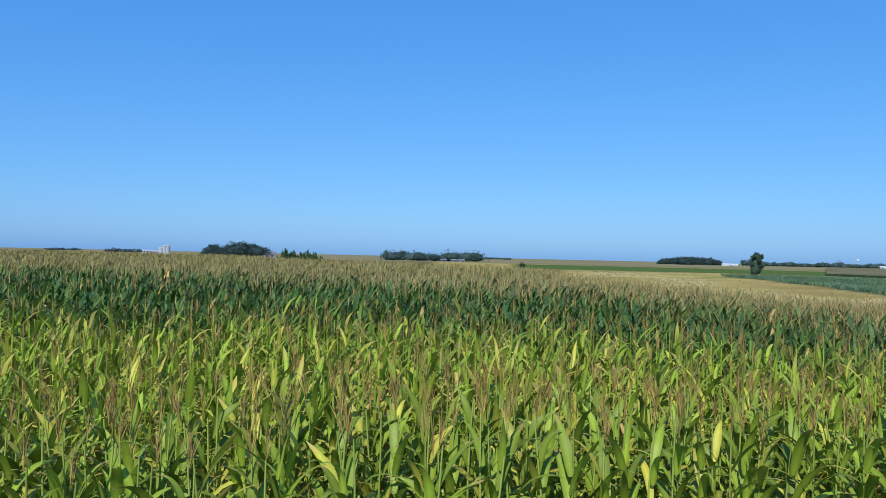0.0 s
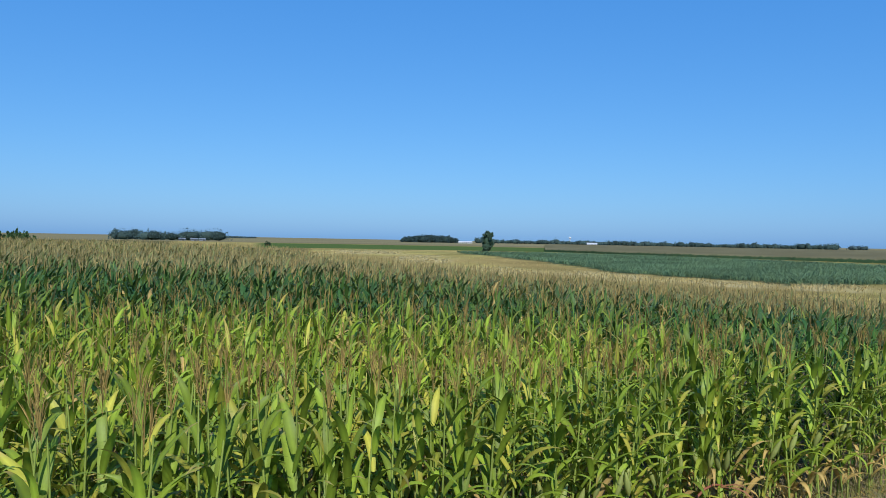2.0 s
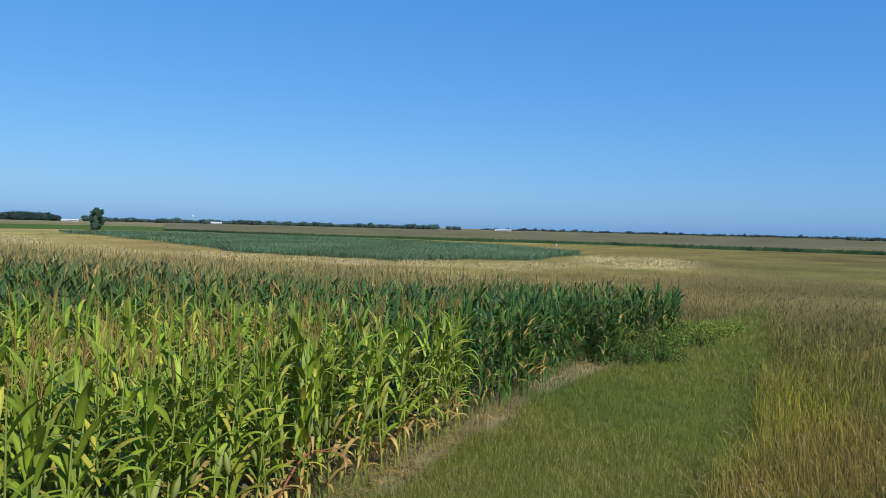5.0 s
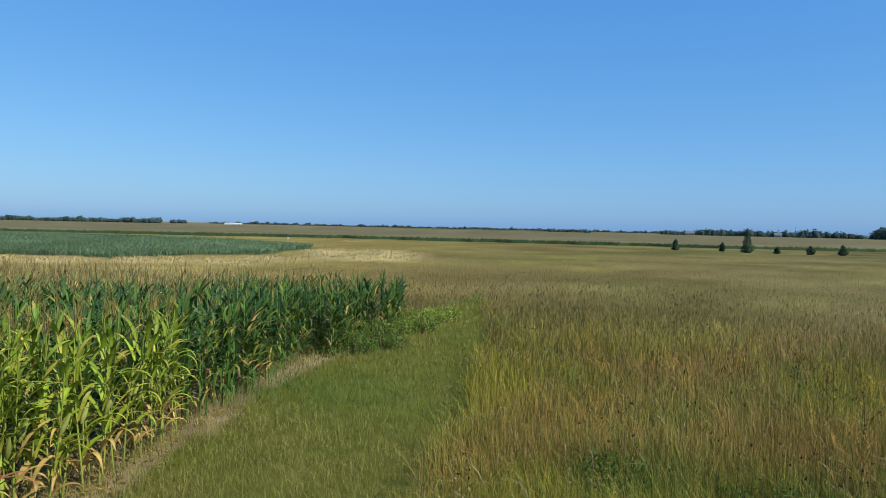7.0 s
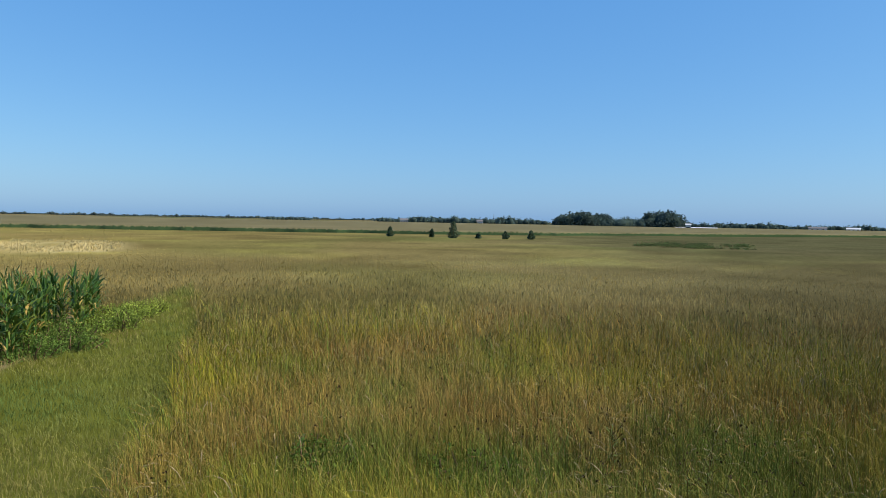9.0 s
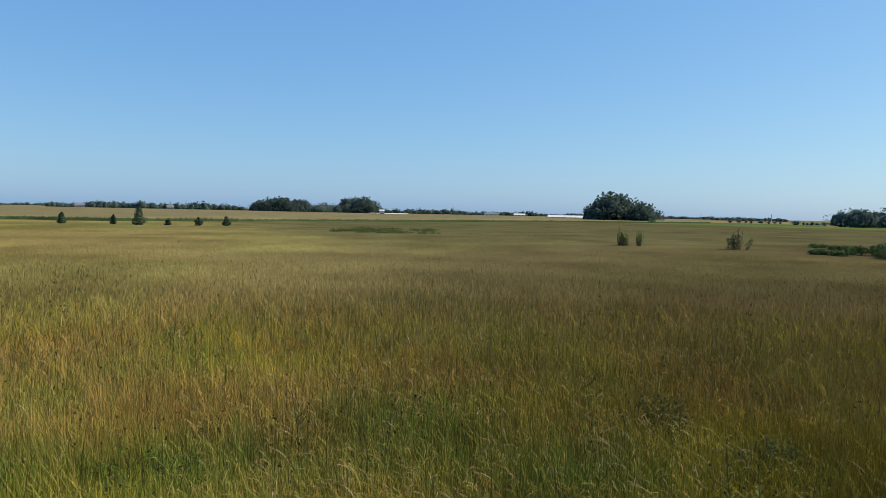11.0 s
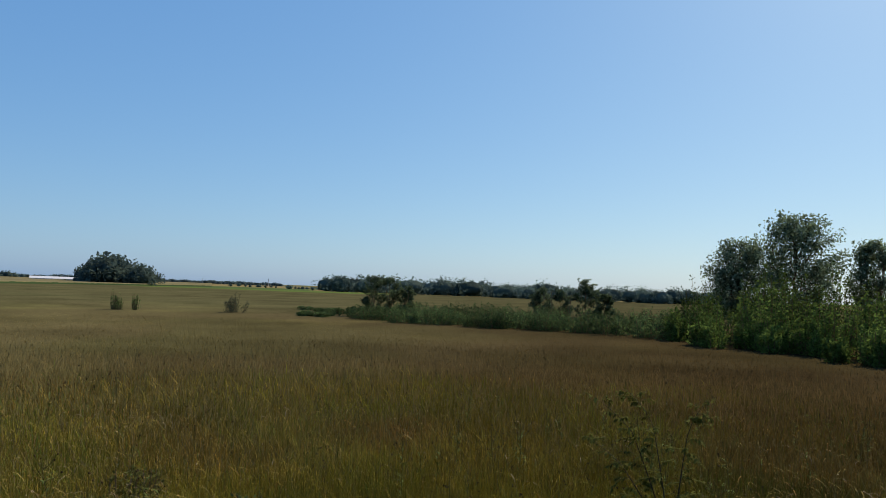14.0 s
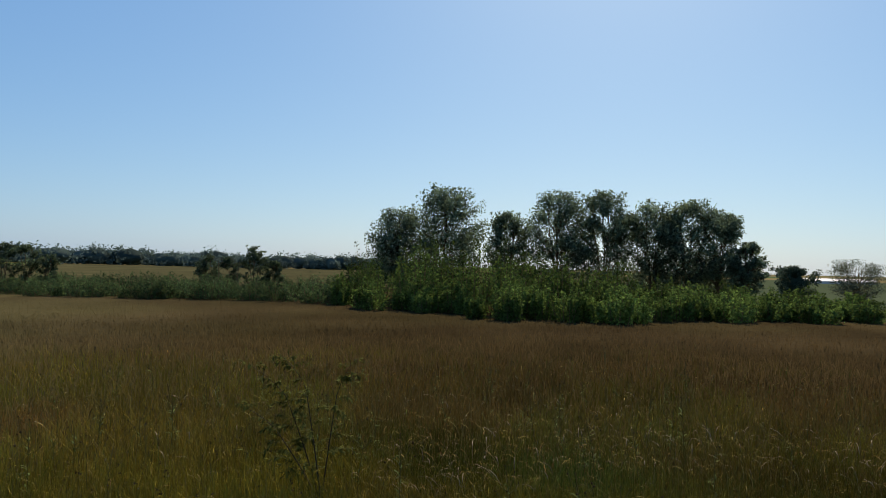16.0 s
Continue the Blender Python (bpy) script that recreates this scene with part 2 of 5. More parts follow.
def plain_colour(x, y):
    """The open meadow farther off: tan and olive with yellow and dark streaks, darkened by bearing as backlit."""
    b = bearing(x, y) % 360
    # tan to brown by bearing; the darkening towards the sun is painted backlight
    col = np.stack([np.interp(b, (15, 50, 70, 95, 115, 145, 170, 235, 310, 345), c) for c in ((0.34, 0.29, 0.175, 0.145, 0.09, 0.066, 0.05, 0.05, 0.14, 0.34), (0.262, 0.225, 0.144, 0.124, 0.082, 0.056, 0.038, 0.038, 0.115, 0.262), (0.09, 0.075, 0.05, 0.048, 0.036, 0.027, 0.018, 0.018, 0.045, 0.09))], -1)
    d = np.hypot(x, y)[:, None]
    green = fade(0.42, 0.7, field(x, y, 16, 26))[:, None]
    col = col + (col * (0.97, 1.05, 0.97) - col) * green
    col = col + (col * (1.4, 1.45, 1.25) - col) * 0.8 * fade(0.55, 0.75, field(x, y, 8, 27))[:, None] * fade(45, 70, d)
    dark = fade(0.55, 0.75, field(x, y, 30, 28))[:, None] * fade(80, 110, d)
    col = col + (col * (0.8, 0.9, 0.85) - col) * dark
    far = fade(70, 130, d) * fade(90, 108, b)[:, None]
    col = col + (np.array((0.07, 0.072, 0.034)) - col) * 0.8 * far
    # brighter side-lit stretch between north and sun, also put into the colour
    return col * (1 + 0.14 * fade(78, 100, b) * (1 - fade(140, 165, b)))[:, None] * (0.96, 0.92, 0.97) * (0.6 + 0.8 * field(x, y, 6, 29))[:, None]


LUSH = ((189.5, 12.3, 1.3), (128, 9.4, 1.4), (117, 11.5, 1.2), (101, 9.6, 1.2), (87, 9.8, 1.3), (203, 9.5, 0.8))


GOLD = ((102, 18.8, 2.2), (141, 26.1, 2.2), (77, 14.3, 1.6), (105, 15.5, 1.9), (79, 15.4, 1.5), (88, 20.6, 2.0), (154, 25.6, 1.8), (152, 24.7, 2.0), (146, 25.9, 2.0), (154, 25.2, 2.0), (88, 21.6, 2.4))


def goldness(x, y):
    """Drifts of bright yellow-green grass."""
    out = np.zeros(len(x))
    for b, d, r in GOLD:
        cx, cy = spot(b, d)
        out = np.maximum(out, np.exp(-((x - cx) ** 2 + (y - cy) ** 2) / r**2))
    return out * fade(0.25, 0.5, field(x, y, 1.1, 53))


def lushness(x, y):
    """Patches of fresh green grass."""
    out = np.zeros(len(x))
    for b, d, r in LUSH:
        cx, cy = spot(b, d)
        out = np.maximum(out, np.exp(-((x - cx) ** 2 + (y - cy) ** 2) / r**2))
    return out


def sward_height(x, y):
    """How tall the meadow grass stands: tufts and hollows."""
    return 0.40 + 0.42 * field(x, y, 3, 14) + 0.38 * (field(x, y, 0.9, 34) - 0.35)


def meadow_colour(x, y):
    """The mean colour of the tall grass over the plan: rust, olive, straw and green drifts."""
    a, b, c = field(x, y, 7, 11)[:, None], field(x, y, 4, 12)[:, None], field(x, y, 2.2, 13)[:, None]
    col = RUST * (1 - fade(0.35, 0.6, a)) + OLIVE * fade(0.35, 0.6, a)
    col = col + (STRAW - col) * 0.5 * fade(0.5, 0.75, b)
    col = col + (np.array((0.24, 0.235, 0.034)) - col) * 0.75 * fade(0.52, 0.72, field(x, y, 5.5, 46))[:, None]
    col = col + (GREEN - col) * 0.7 * fade(0.5, 0.75, c)
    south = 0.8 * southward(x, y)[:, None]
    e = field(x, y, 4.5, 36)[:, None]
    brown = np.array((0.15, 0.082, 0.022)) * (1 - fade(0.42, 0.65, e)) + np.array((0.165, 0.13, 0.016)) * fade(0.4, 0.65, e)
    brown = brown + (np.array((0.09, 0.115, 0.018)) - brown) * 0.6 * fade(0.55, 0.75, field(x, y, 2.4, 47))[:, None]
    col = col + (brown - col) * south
    # random tone, then darker southward: backlit shade put into the colour
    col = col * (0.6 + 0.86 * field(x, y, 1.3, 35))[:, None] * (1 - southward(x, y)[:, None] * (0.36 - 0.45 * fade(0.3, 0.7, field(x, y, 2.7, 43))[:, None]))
    col = col + (np.array((0.085, 0.14, 0.026)) - col) * 0.85 * lushness(x, y)[:, None]
    gold = np.array((0.31, 0.29, 0.03)) * (1 - 0.42 * southward(x, y)[:, None])
    col = col + (gold - col) * 0.8 * goldness(x, y)[:, None]
    # brightness by bearing: exposure and backlight put into the colour
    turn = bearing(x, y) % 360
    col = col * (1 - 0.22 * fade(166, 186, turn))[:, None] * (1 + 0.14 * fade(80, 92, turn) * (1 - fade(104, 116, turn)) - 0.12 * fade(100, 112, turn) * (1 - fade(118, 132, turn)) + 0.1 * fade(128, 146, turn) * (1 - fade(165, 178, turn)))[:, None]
    plain = fade(18, 45, np.hypot(x, y))[:, None]
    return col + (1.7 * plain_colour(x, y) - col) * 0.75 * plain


def land_colour(x, y):
    b, d = bearing(x, y), np.hypot(x, y)
    # ground between near blades at a quarter: gap shade put into the colour
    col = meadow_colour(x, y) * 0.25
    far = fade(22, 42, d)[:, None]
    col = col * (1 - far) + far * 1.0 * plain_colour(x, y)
    col = np.where(in_path(x, y)[:, None], 0.3 * OLIVE + 0.3 * GREEN, col)
    dry = dryness(x, y)[:, None]
    col = col * (1 - dry) + PALE * dry
    col = np.where(in_reeds(x, y)[:, None], REED * 0.7, col)
    col = np.where(in_corn(x, y)[:, None], np.where((d < 36)[:, None], SOIL, TASSEL), col)
    pasture = fade(192, 204, b % 360) * (1 - fade(230, 245, b % 360)) * fade(58, 75, d)
    col = col + (np.array((0.062, 0.082, 0.045)) - col) * pasture[:, None]
    swale = (b > -40) & (b < 9.5) & (d > 45) & (d < 235) & ~in_corn(x, y)
    col = np.where(swale[:, None], TASSEL * (0.42 + 0.16 * field(x * 0.5, y, 18, 33))[:, None], col)
    col = np.where(in_soil(x, y)[:, None], np.array((0.32, 0.25, 0.15)), col)
    beans = ((b > 5) & (b < 30) & (d > 240) & (d < 420)) | ((b > 100) & (b < 150) & (d > 230) & (field(x, y, 160, 21) > 0.6))
    col = np.where(beans[:, None], np.array((0.08, 0.12, 0.035)), col)
    crops = np.floor((x * 0.8 + y * 0.6) / 420) * 7 + np.floor((y * 0.8 - x * 0.6) / 300) * 3
    pick = hash2(crops, crops * 0, 31)[:, None]
    fields = np.where(pick < 0.5, np.array((0.15, 0.13, 0.07)), np.where(pick < 0.8, np.array((0.065, 0.10, 0.04)), PALE * 0.4))
    fields = np.where(((b > -45) & (b < 60))[:, None], np.array((0.21, 0.18, 0.095)) * (0.8 + 0.4 * field(x, y, 200, 44))[:, None], fields)
    return np.where((d > 430)[:, None], fields, col)


def land_height(x, y):
    d = np.hypot(x, y)
    return (field(x, y, 60, 17) - 0.5) * 0.5 * fade(30, 90, d) * (1 - 0.6 * fade(200, 400, d))


# ---------------------------------------------------------------- ground
def build_ground():
    radii = np.r_[0, np.geomspace(1.2, 4700, 180)]
    turns = np.radians(np.arange(-180, 180, 1.0))
    r, a = np.meshgrid(radii[1:], turns, indexing="ij")
    x, y = (r * np.sin(a)).ravel(), (r * np.cos(a)).ravel()
    verts = np.c_[x, y, land_height(x, y)]
    n, k = r.shape
    i, j = np.meshgrid(np.arange(n - 1), np.arange(k), indexing="ij")
    p, q = i * k + j, i * k + (j + 1) % k
    quads = np.stack([p, p + k, q + k, q], -1).reshape(-1, 4)
    verts = np.r_[verts, [[0, 0, 0]]]
    ring = np.arange(k)
    hub = np.c_[np.full(k, len(verts) - 1), ring, (ring + 1) % k]
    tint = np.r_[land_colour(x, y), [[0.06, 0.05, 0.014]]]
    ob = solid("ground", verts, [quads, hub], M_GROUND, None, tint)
    tagged(ob, "gently rolling prairie and farm land with dry grass and crop fields", "ground", kind="structure")


build_ground()

# ---------------------------------------------------------------- corn
CORN_DARK, CORN_LIGHT, CORN_YELLOW, CORN_DRY = (np.array(c) for c in ((0.038, 0.095, 0.022), (0.22, 0.29, 0.026), (0.42, 0.36, 0.05), (0.42, 0.29, 0.09)))


def yellowness(x, y):
    d = np.hypot((x + 3) / np.where(x > 0, 0.95, 1.25), y - 2) + (field(x, y, 5, 40) - 0.5) * 7
    return 1 - 0.9 * fade(10.8, 16, d)


def corn_tall(x, y):
    return 2.12 - 0.5 * fade(6, 21, x) + 0.25 * fade(13, 20, np.hypot(x, y)) * (1 - fade(0, 14, x)) + (field(x, y, 2.0, 41) - 0.5) * 0.3


def rows_of_corn(d0, d1, keep=None):
    """Plants in rows along the field's edge, between two distances; keep thins them out by distance."""
    c, s = math.cos(math.atan(0.26)), math.sin(math.atan(0.26))
    u, v = np.meshgrid(np.arange(-d1 - 1, d1 + 1, 0.155), np.arange(0.25 - 0.74 * 5, d1 + 5, 0.74))
    u, v = u.ravel(), v.ravel()
    x, y = c * u - s * v, 4.7 + s * u + c * v
    d = np.hypot(x, y)
    ok = (d > d0) & (d <= d1) & (bearing(x, y) > -45)
    x, y, d = x[ok], y[ok], d[ok]
    x, y = x + rng.normal(0, 0.05, len(x)), y + rng.normal(0, 0.06, len(x))
    ok = in_corn(x, y + 0.35)
    if keep is not None:
        ok &= rng.random(len(x)) < keep(d)
    return x[ok], y[ok]


def skewed(x, y):
    """Distance, stretched so that the dark green band lies deeper towards the west."""
    return np.hypot(x, y) + 0.5 * np.maximum(x, 0) + 0.9 * np.minimum(x, 0)


BLADE = ((0, 0.12, 0.35, 0.6, 0.85, 1), (0.5, 0.8, 1, 0.85, 0.42, 0.03))


def leaf_colour(x, y, level):
    """level: 0 for the lowest leaf, 1 for the top one."""
    yl = np.clip(yellowness(x, y) + rng.normal(0, 0.15, len(x)), 0, 1)[:, None]
    col = CORN_DARK * (1 - yl) + CORN_LIGHT * yl
    tan = fade(20, 33, skewed(x, y))[:, None]
    tan = tan * fade(3.5, 8, y - corn_front(x))[:, None]
    col = col + (np.array((0.21, 0.20, 0.075)) - col) * 0.75 * tan
    sick = yl * (rng.random(len(x)) < 0.25 + 0.3 * (1 - level))[:, None]
    col = col + (CORN_YELLOW - col) * 0.75 * sick
    dead = (rng.random(len(x)) < 0.02 + 0.16 * (1 - level) ** 1.5)[:, None]
    return np.where(dead, CORN_DRY, col)


def corn_stand(x, y, leaves, k, fold, stalk, name, label, grow=None, wide=0.098, longer=1.0):
    """Joined corn plants."""
    n, heap = len(x), Heap()
    grow = np.ones(n) if grow is None else grow
    z, h, face = land_height(x, y), corn_tall(x, y) * rng.uniform(0.88, 1.08, n), rng.uniform(0, np.pi, n)
    for level in leaves:
        root = np.c_[x, y, z + h * (0.12 + 0.74 * level)]
        az = face + (np.pi if round(level * 10) % 2 else 0) + rng.normal(0, 0.45, n)
        size = h / 2.12 * (0.62 + 0.30 * math.sin(math.pi * min(1, 0.15 + level * 0.8))) * rng.uniform(0.8, 1.15, n)
        lift = np.radians(rng.uniform(48, 74, n) + 6 * level)
        bend = np.radians(rng.uniform(60, 170, n) - 62 * max(0, level - 0.55) / 0.45)
        v, q, per = ribbons(root, az, size * longer * (0.6 + 0.4 * np.minimum(grow, 1.5)), wide * grow * h / 2.12 * rng.uniform(0.75, 1.15, n), lift, bend, k, fold, rng.normal(0, 0.7, n), BLADE)
        col = np.repeat(leaf_colour(x, y, level), per, 0)
        if fold:
            col = col.reshape(n, k + 1, 3, 3) * np.array((0.88, 1.3, 0.88))[None, None, :, None]
            dry = (rng.random(n) < 0.3)[:, None, None, None] * (np.arange(k + 1) >= k - 1)[None, :, None, None] * 0.6
            col = (col + (CORN_DRY - col) * dry).reshape(-1, 3)
        heap.add(v, [q], col)
    if stalk:
        v, q, per = ribbons(np.c_[x, y, z], face, h, 0.03, np.radians(90), 0, 2, 0, 1.2, ((0, 1), (1, 0.6)))
        yl = yellowness(x, y)[:, None]
        heap.add(v, [q], np.repeat(CORN_LIGHT * 1.2 * yl + CORN_DARK * 2 * (1 - yl), per, 0))
    ob = heap.make(name, M_LEAF)
    tagged(ob, label, "corn", kind="stuff")
    return x, y, z + h * 0.99, grow


def tassels(x, y, z, grow, branches, name, label):
    heap, n = Heap(), len(x)
    far = np.hypot(x, y)
    band = fade(14, 18, far) * (1 - fade(20, 28, skewed(x, y)))
    keep = rng.random(n) < (0.58 + 0.37 * fade(13, 20, far) - 0.5 * fade(7, 12, x) * (1 - fade(2.0, 5.0, y - corn_front(x)))) * (1 - 0.7 * band)
    x, y, z, grow = x[keep], y[keep], z[keep], grow[keep]
    n = len(x)
    shade = rng.uniform(0, 1, n)[:, None]
    far = fade(12, 28, np.hypot(x, y))[:, None]
    col = (np.array((0.31, 0.215, 0.06)) * (1 - far) + TASSEL * 1.02 * far) * (0.7 + 0.5 * shade)
    for i in range(branches):
        side = i > 0
        lift = np.radians(rng.uniform(74, 87, n) if side else np.full(n, 88.0))
        v, q, per = ribbons(np.c_[x, y, z + (0.08 * rng.random(n) if side else 0)], rng.uniform(0, 6.28, n), rng.uniform(0.16, 0.26, n) * (1 if side else 1.45), (0.007 + 0.008 * fade(10, 20, np.hypot(x, y))) * grow, lift, np.radians(rng.uniform(0, 35, n) if side else 5), 2, 0, 1.5, ((0, 0.5, 1), (0.6, 1, 0.5)))
        heap.add(v, [q], np.repeat(col, per, 0))
    tagged(heap.make(name, M_TASSEL), label, "corn tassels", kind="stuff")


# plants within reach of the front edge stand as single things
px, py = rows_of_corn(0, 14.5)
order = np.argsort((py - corn_front(px)) * 1.0 + np.maximum(0, np.hypot(px, py) - 8) * 0.35)
single = np.zeros(len(px), bool)
single[order[:230]] = True


def corn_plant(seed):
    """One plant: stalk, leaves in two ranks, tassel, ear."""
    r = np.random.default_rng(seed)
    thing = new("corn_plant")
    h = 2.12 * r.uniform(0.93, 1.05)
    zs = np.linspace(0, h, 8)
    lean = np.c_[0.03 * np.sin(zs * 2 + seed), 0.03 * np.cos(zs * 1.7 + seed), zs]
    v, q = tube(lean, np.linspace(0.015, 0.006, 8), 6)
    solid("stalk", v, [q], M_STALK, thing, (0.22, 0.27, 0.05))
    face = r.uniform(0, 3.14)
    for i in range(13):
        level = i / 12
        col = CORN_LIGHT * r.uniform(0.65, 1.15)
        if r.random() < 0.4 * (1 - level) + 0.06:
            col = col + (CORN_YELLOW - col) * r.uniform(0.2, 0.8)
        if i < 2 or (i < 5 and r.random() < 0.4):
            col = CORN_DRY
        root = np.array([[0, 0, h * (0.10 + 0.74 * level)]])
        arch = r.uniform(70, 170) - 70 * max(0, level - 0.5) / 0.5
        v, q, per = ribbons(root, face + math.pi * (i % 2) + r.normal(0, 0.4), (0.42 + 0.26 * math.sin(math.pi * (0.15 + 0.8 * level))) * r.uniform(0.8, 1.15), 0.076 * r.uniform(0.75, 1.15), radians(r.uniform(52, 74) + 8 * level), radians(arch), 8, 0.3, r.normal(0, 0.8), BLADE)
        shade = np.tile(col, (per, 1)).reshape(9, 3, 3) * np.array((0.9, 1.35, 0.9))[None, :, None]
        if r.random() < 0.4:
            shade[7:] += (CORN_DRY - shade[7:]) * 0.7
        solid("leaf", v, [q], M_LEAF_NEAR, thing, shade.reshape(-1, 3))
    heap = Heap()
    for i in range(13):
        v, q, per = ribbons(np.array([[0, 0, h * 0.97 + 0.014 * i]]), r.uniform(0, 6.28), r.uniform(0.14, 0.24) if i else 0.36, 0.007, radians(r.uniform(75, 87) if i else 88), radians(r.uniform(0, 30) if i else 4), 4, 0.5, 2.0, ((0, 0.4, 1), (0.5, 1, 0.4)))
        heap.add(v, [q], np.array((0.31, 0.215, 0.06)) * r.uniform(0.7, 1.2))
    heap.make("tassel", M_TASSEL, thing)
    zs = np.linspace(0, 0.26, 6)
    v, q = tube(np.c_[0.03 + zs * 0.35, 0 * zs, h * 0.45 + zs], [0.012, 0.03, 0.034, 0.03, 0.02, 0.006], 7)
    solid("ear", v, [q], M_LEAF_NEAR, thing, (0.30, 0.33, 0.09))
    return tagged(thing, "green-yellow corn plant with brown tassel at the field's edge", "corn plant", "corn plants along the edge")


plants = [corn_plant(s) for s in range(8)]
for i, (x, y) in enumerate(zip(px[single], py[single])):
    size = corn_tall(np.array([x]), np.array([y]))[0] / 2.12
    m = pose(x, y, 0, rng.normal(0, 3), rng.normal(0, 3), rng.uniform(0, 360))
    if i < len(plants):
        plants[i].matrix_basis = m
        ob = plants[i]
    else:
        ob = copy_thing(plants[i % len(plants)], m)
    ob.scale = (size, size, size)

nx, ny = px[~single], py[~single]
top = corn_stand(nx, ny, np.linspace(0, 1, 13), 4, 0.35, True, "corn_stand", "yellow-green standing corn behind the edge rows", None, 0.07, 0.66)
tassels(*top, 5, "corn_tassels", "rust-brown tassels on the yellow-green corn")
mx, my = rows_of_corn(14.5, 36, lambda d: 1 - 0.35 * fade(18, 34, d))
face_on = (my - corn_front(mx) < 2.4) | (np.hypot(mx, my) > np.interp(bearing(mx, my), *BACK) - 1.5) & (mx > 16)
top = corn_stand(mx[face_on], my[face_on], np.linspace(0, 1, 14), 3, 0, True, "corn_stand", "dark green corn along the field's edge", None, 0.086, 0.8)
tassels(*top, 3, "corn_tassels", "tan tassels on the dark green edge rows")
mx, my = mx[~face_on], my[~face_on]
top = corn_stand(mx, my, (0.35, 0.5, 0.64, 0.76, 0.88, 1.0), 3, 0, False, "corn_stand", "dark green standing corn", 1 + 0.15 * fade(16, 34, np.hypot(mx, my)), 0.07, 0.68)
tassels(*top, 3, "corn_tassels", "tan tassels on the dark green corn")
fx, fy = rows_of_corn(36, 330, lambda d: 0.9 * (36 / d) ** 1.75)
top = corn_stand(fx, fy, (0.7, 0.95), 2, 0, False, "corn_stand", "far rows of corn under a haze of tassels", np.hypot(fx, fy) / 45, 0.08, 0.7)
tassels(*top[:3], np.hypot(fx, fy) / 45, 2, "corn_tassels", "tan tassels over the far corn rows")


thing = new("fallen_stalk")
t = np.linspace(0, 1, 9)
v, q = tube(np.c_[4.7 + 1.1 * t, 6.0 + 0.22 * t, 0.05 + 0.8 * np.sin(2.1 * t)], np.linspace(0.02, 0.011, 9), 6)
solid("stalk", v, [q], M_RED_STALK, thing)
v, q, per = ribbons(np.array([[5.6, 6.17, 0.8]] * 3), np.array((0.8, 1.9, 2.6)), 0.45, 0.05, radians(20), radians(90), 5, 0.3, 0.5, BLADE)
solid("leaf", v, [q], M_LEAF_NEAR, thing, (0.36, 0.17, 0.07))
tagged(thing, "red-brown dead corn stalk leaning out of the front row", "corn stalk")

# ---------------------------------------------------------------- grass
def scatter(n, d0, d1, b0, b1):
    d = np.exp(rng.uniform(math.log(d0), math.log(d1), n))
    b = np.radians(rng.uniform(b0, b1, n))
    return d * np.sin(b), d * np.cos(b), d


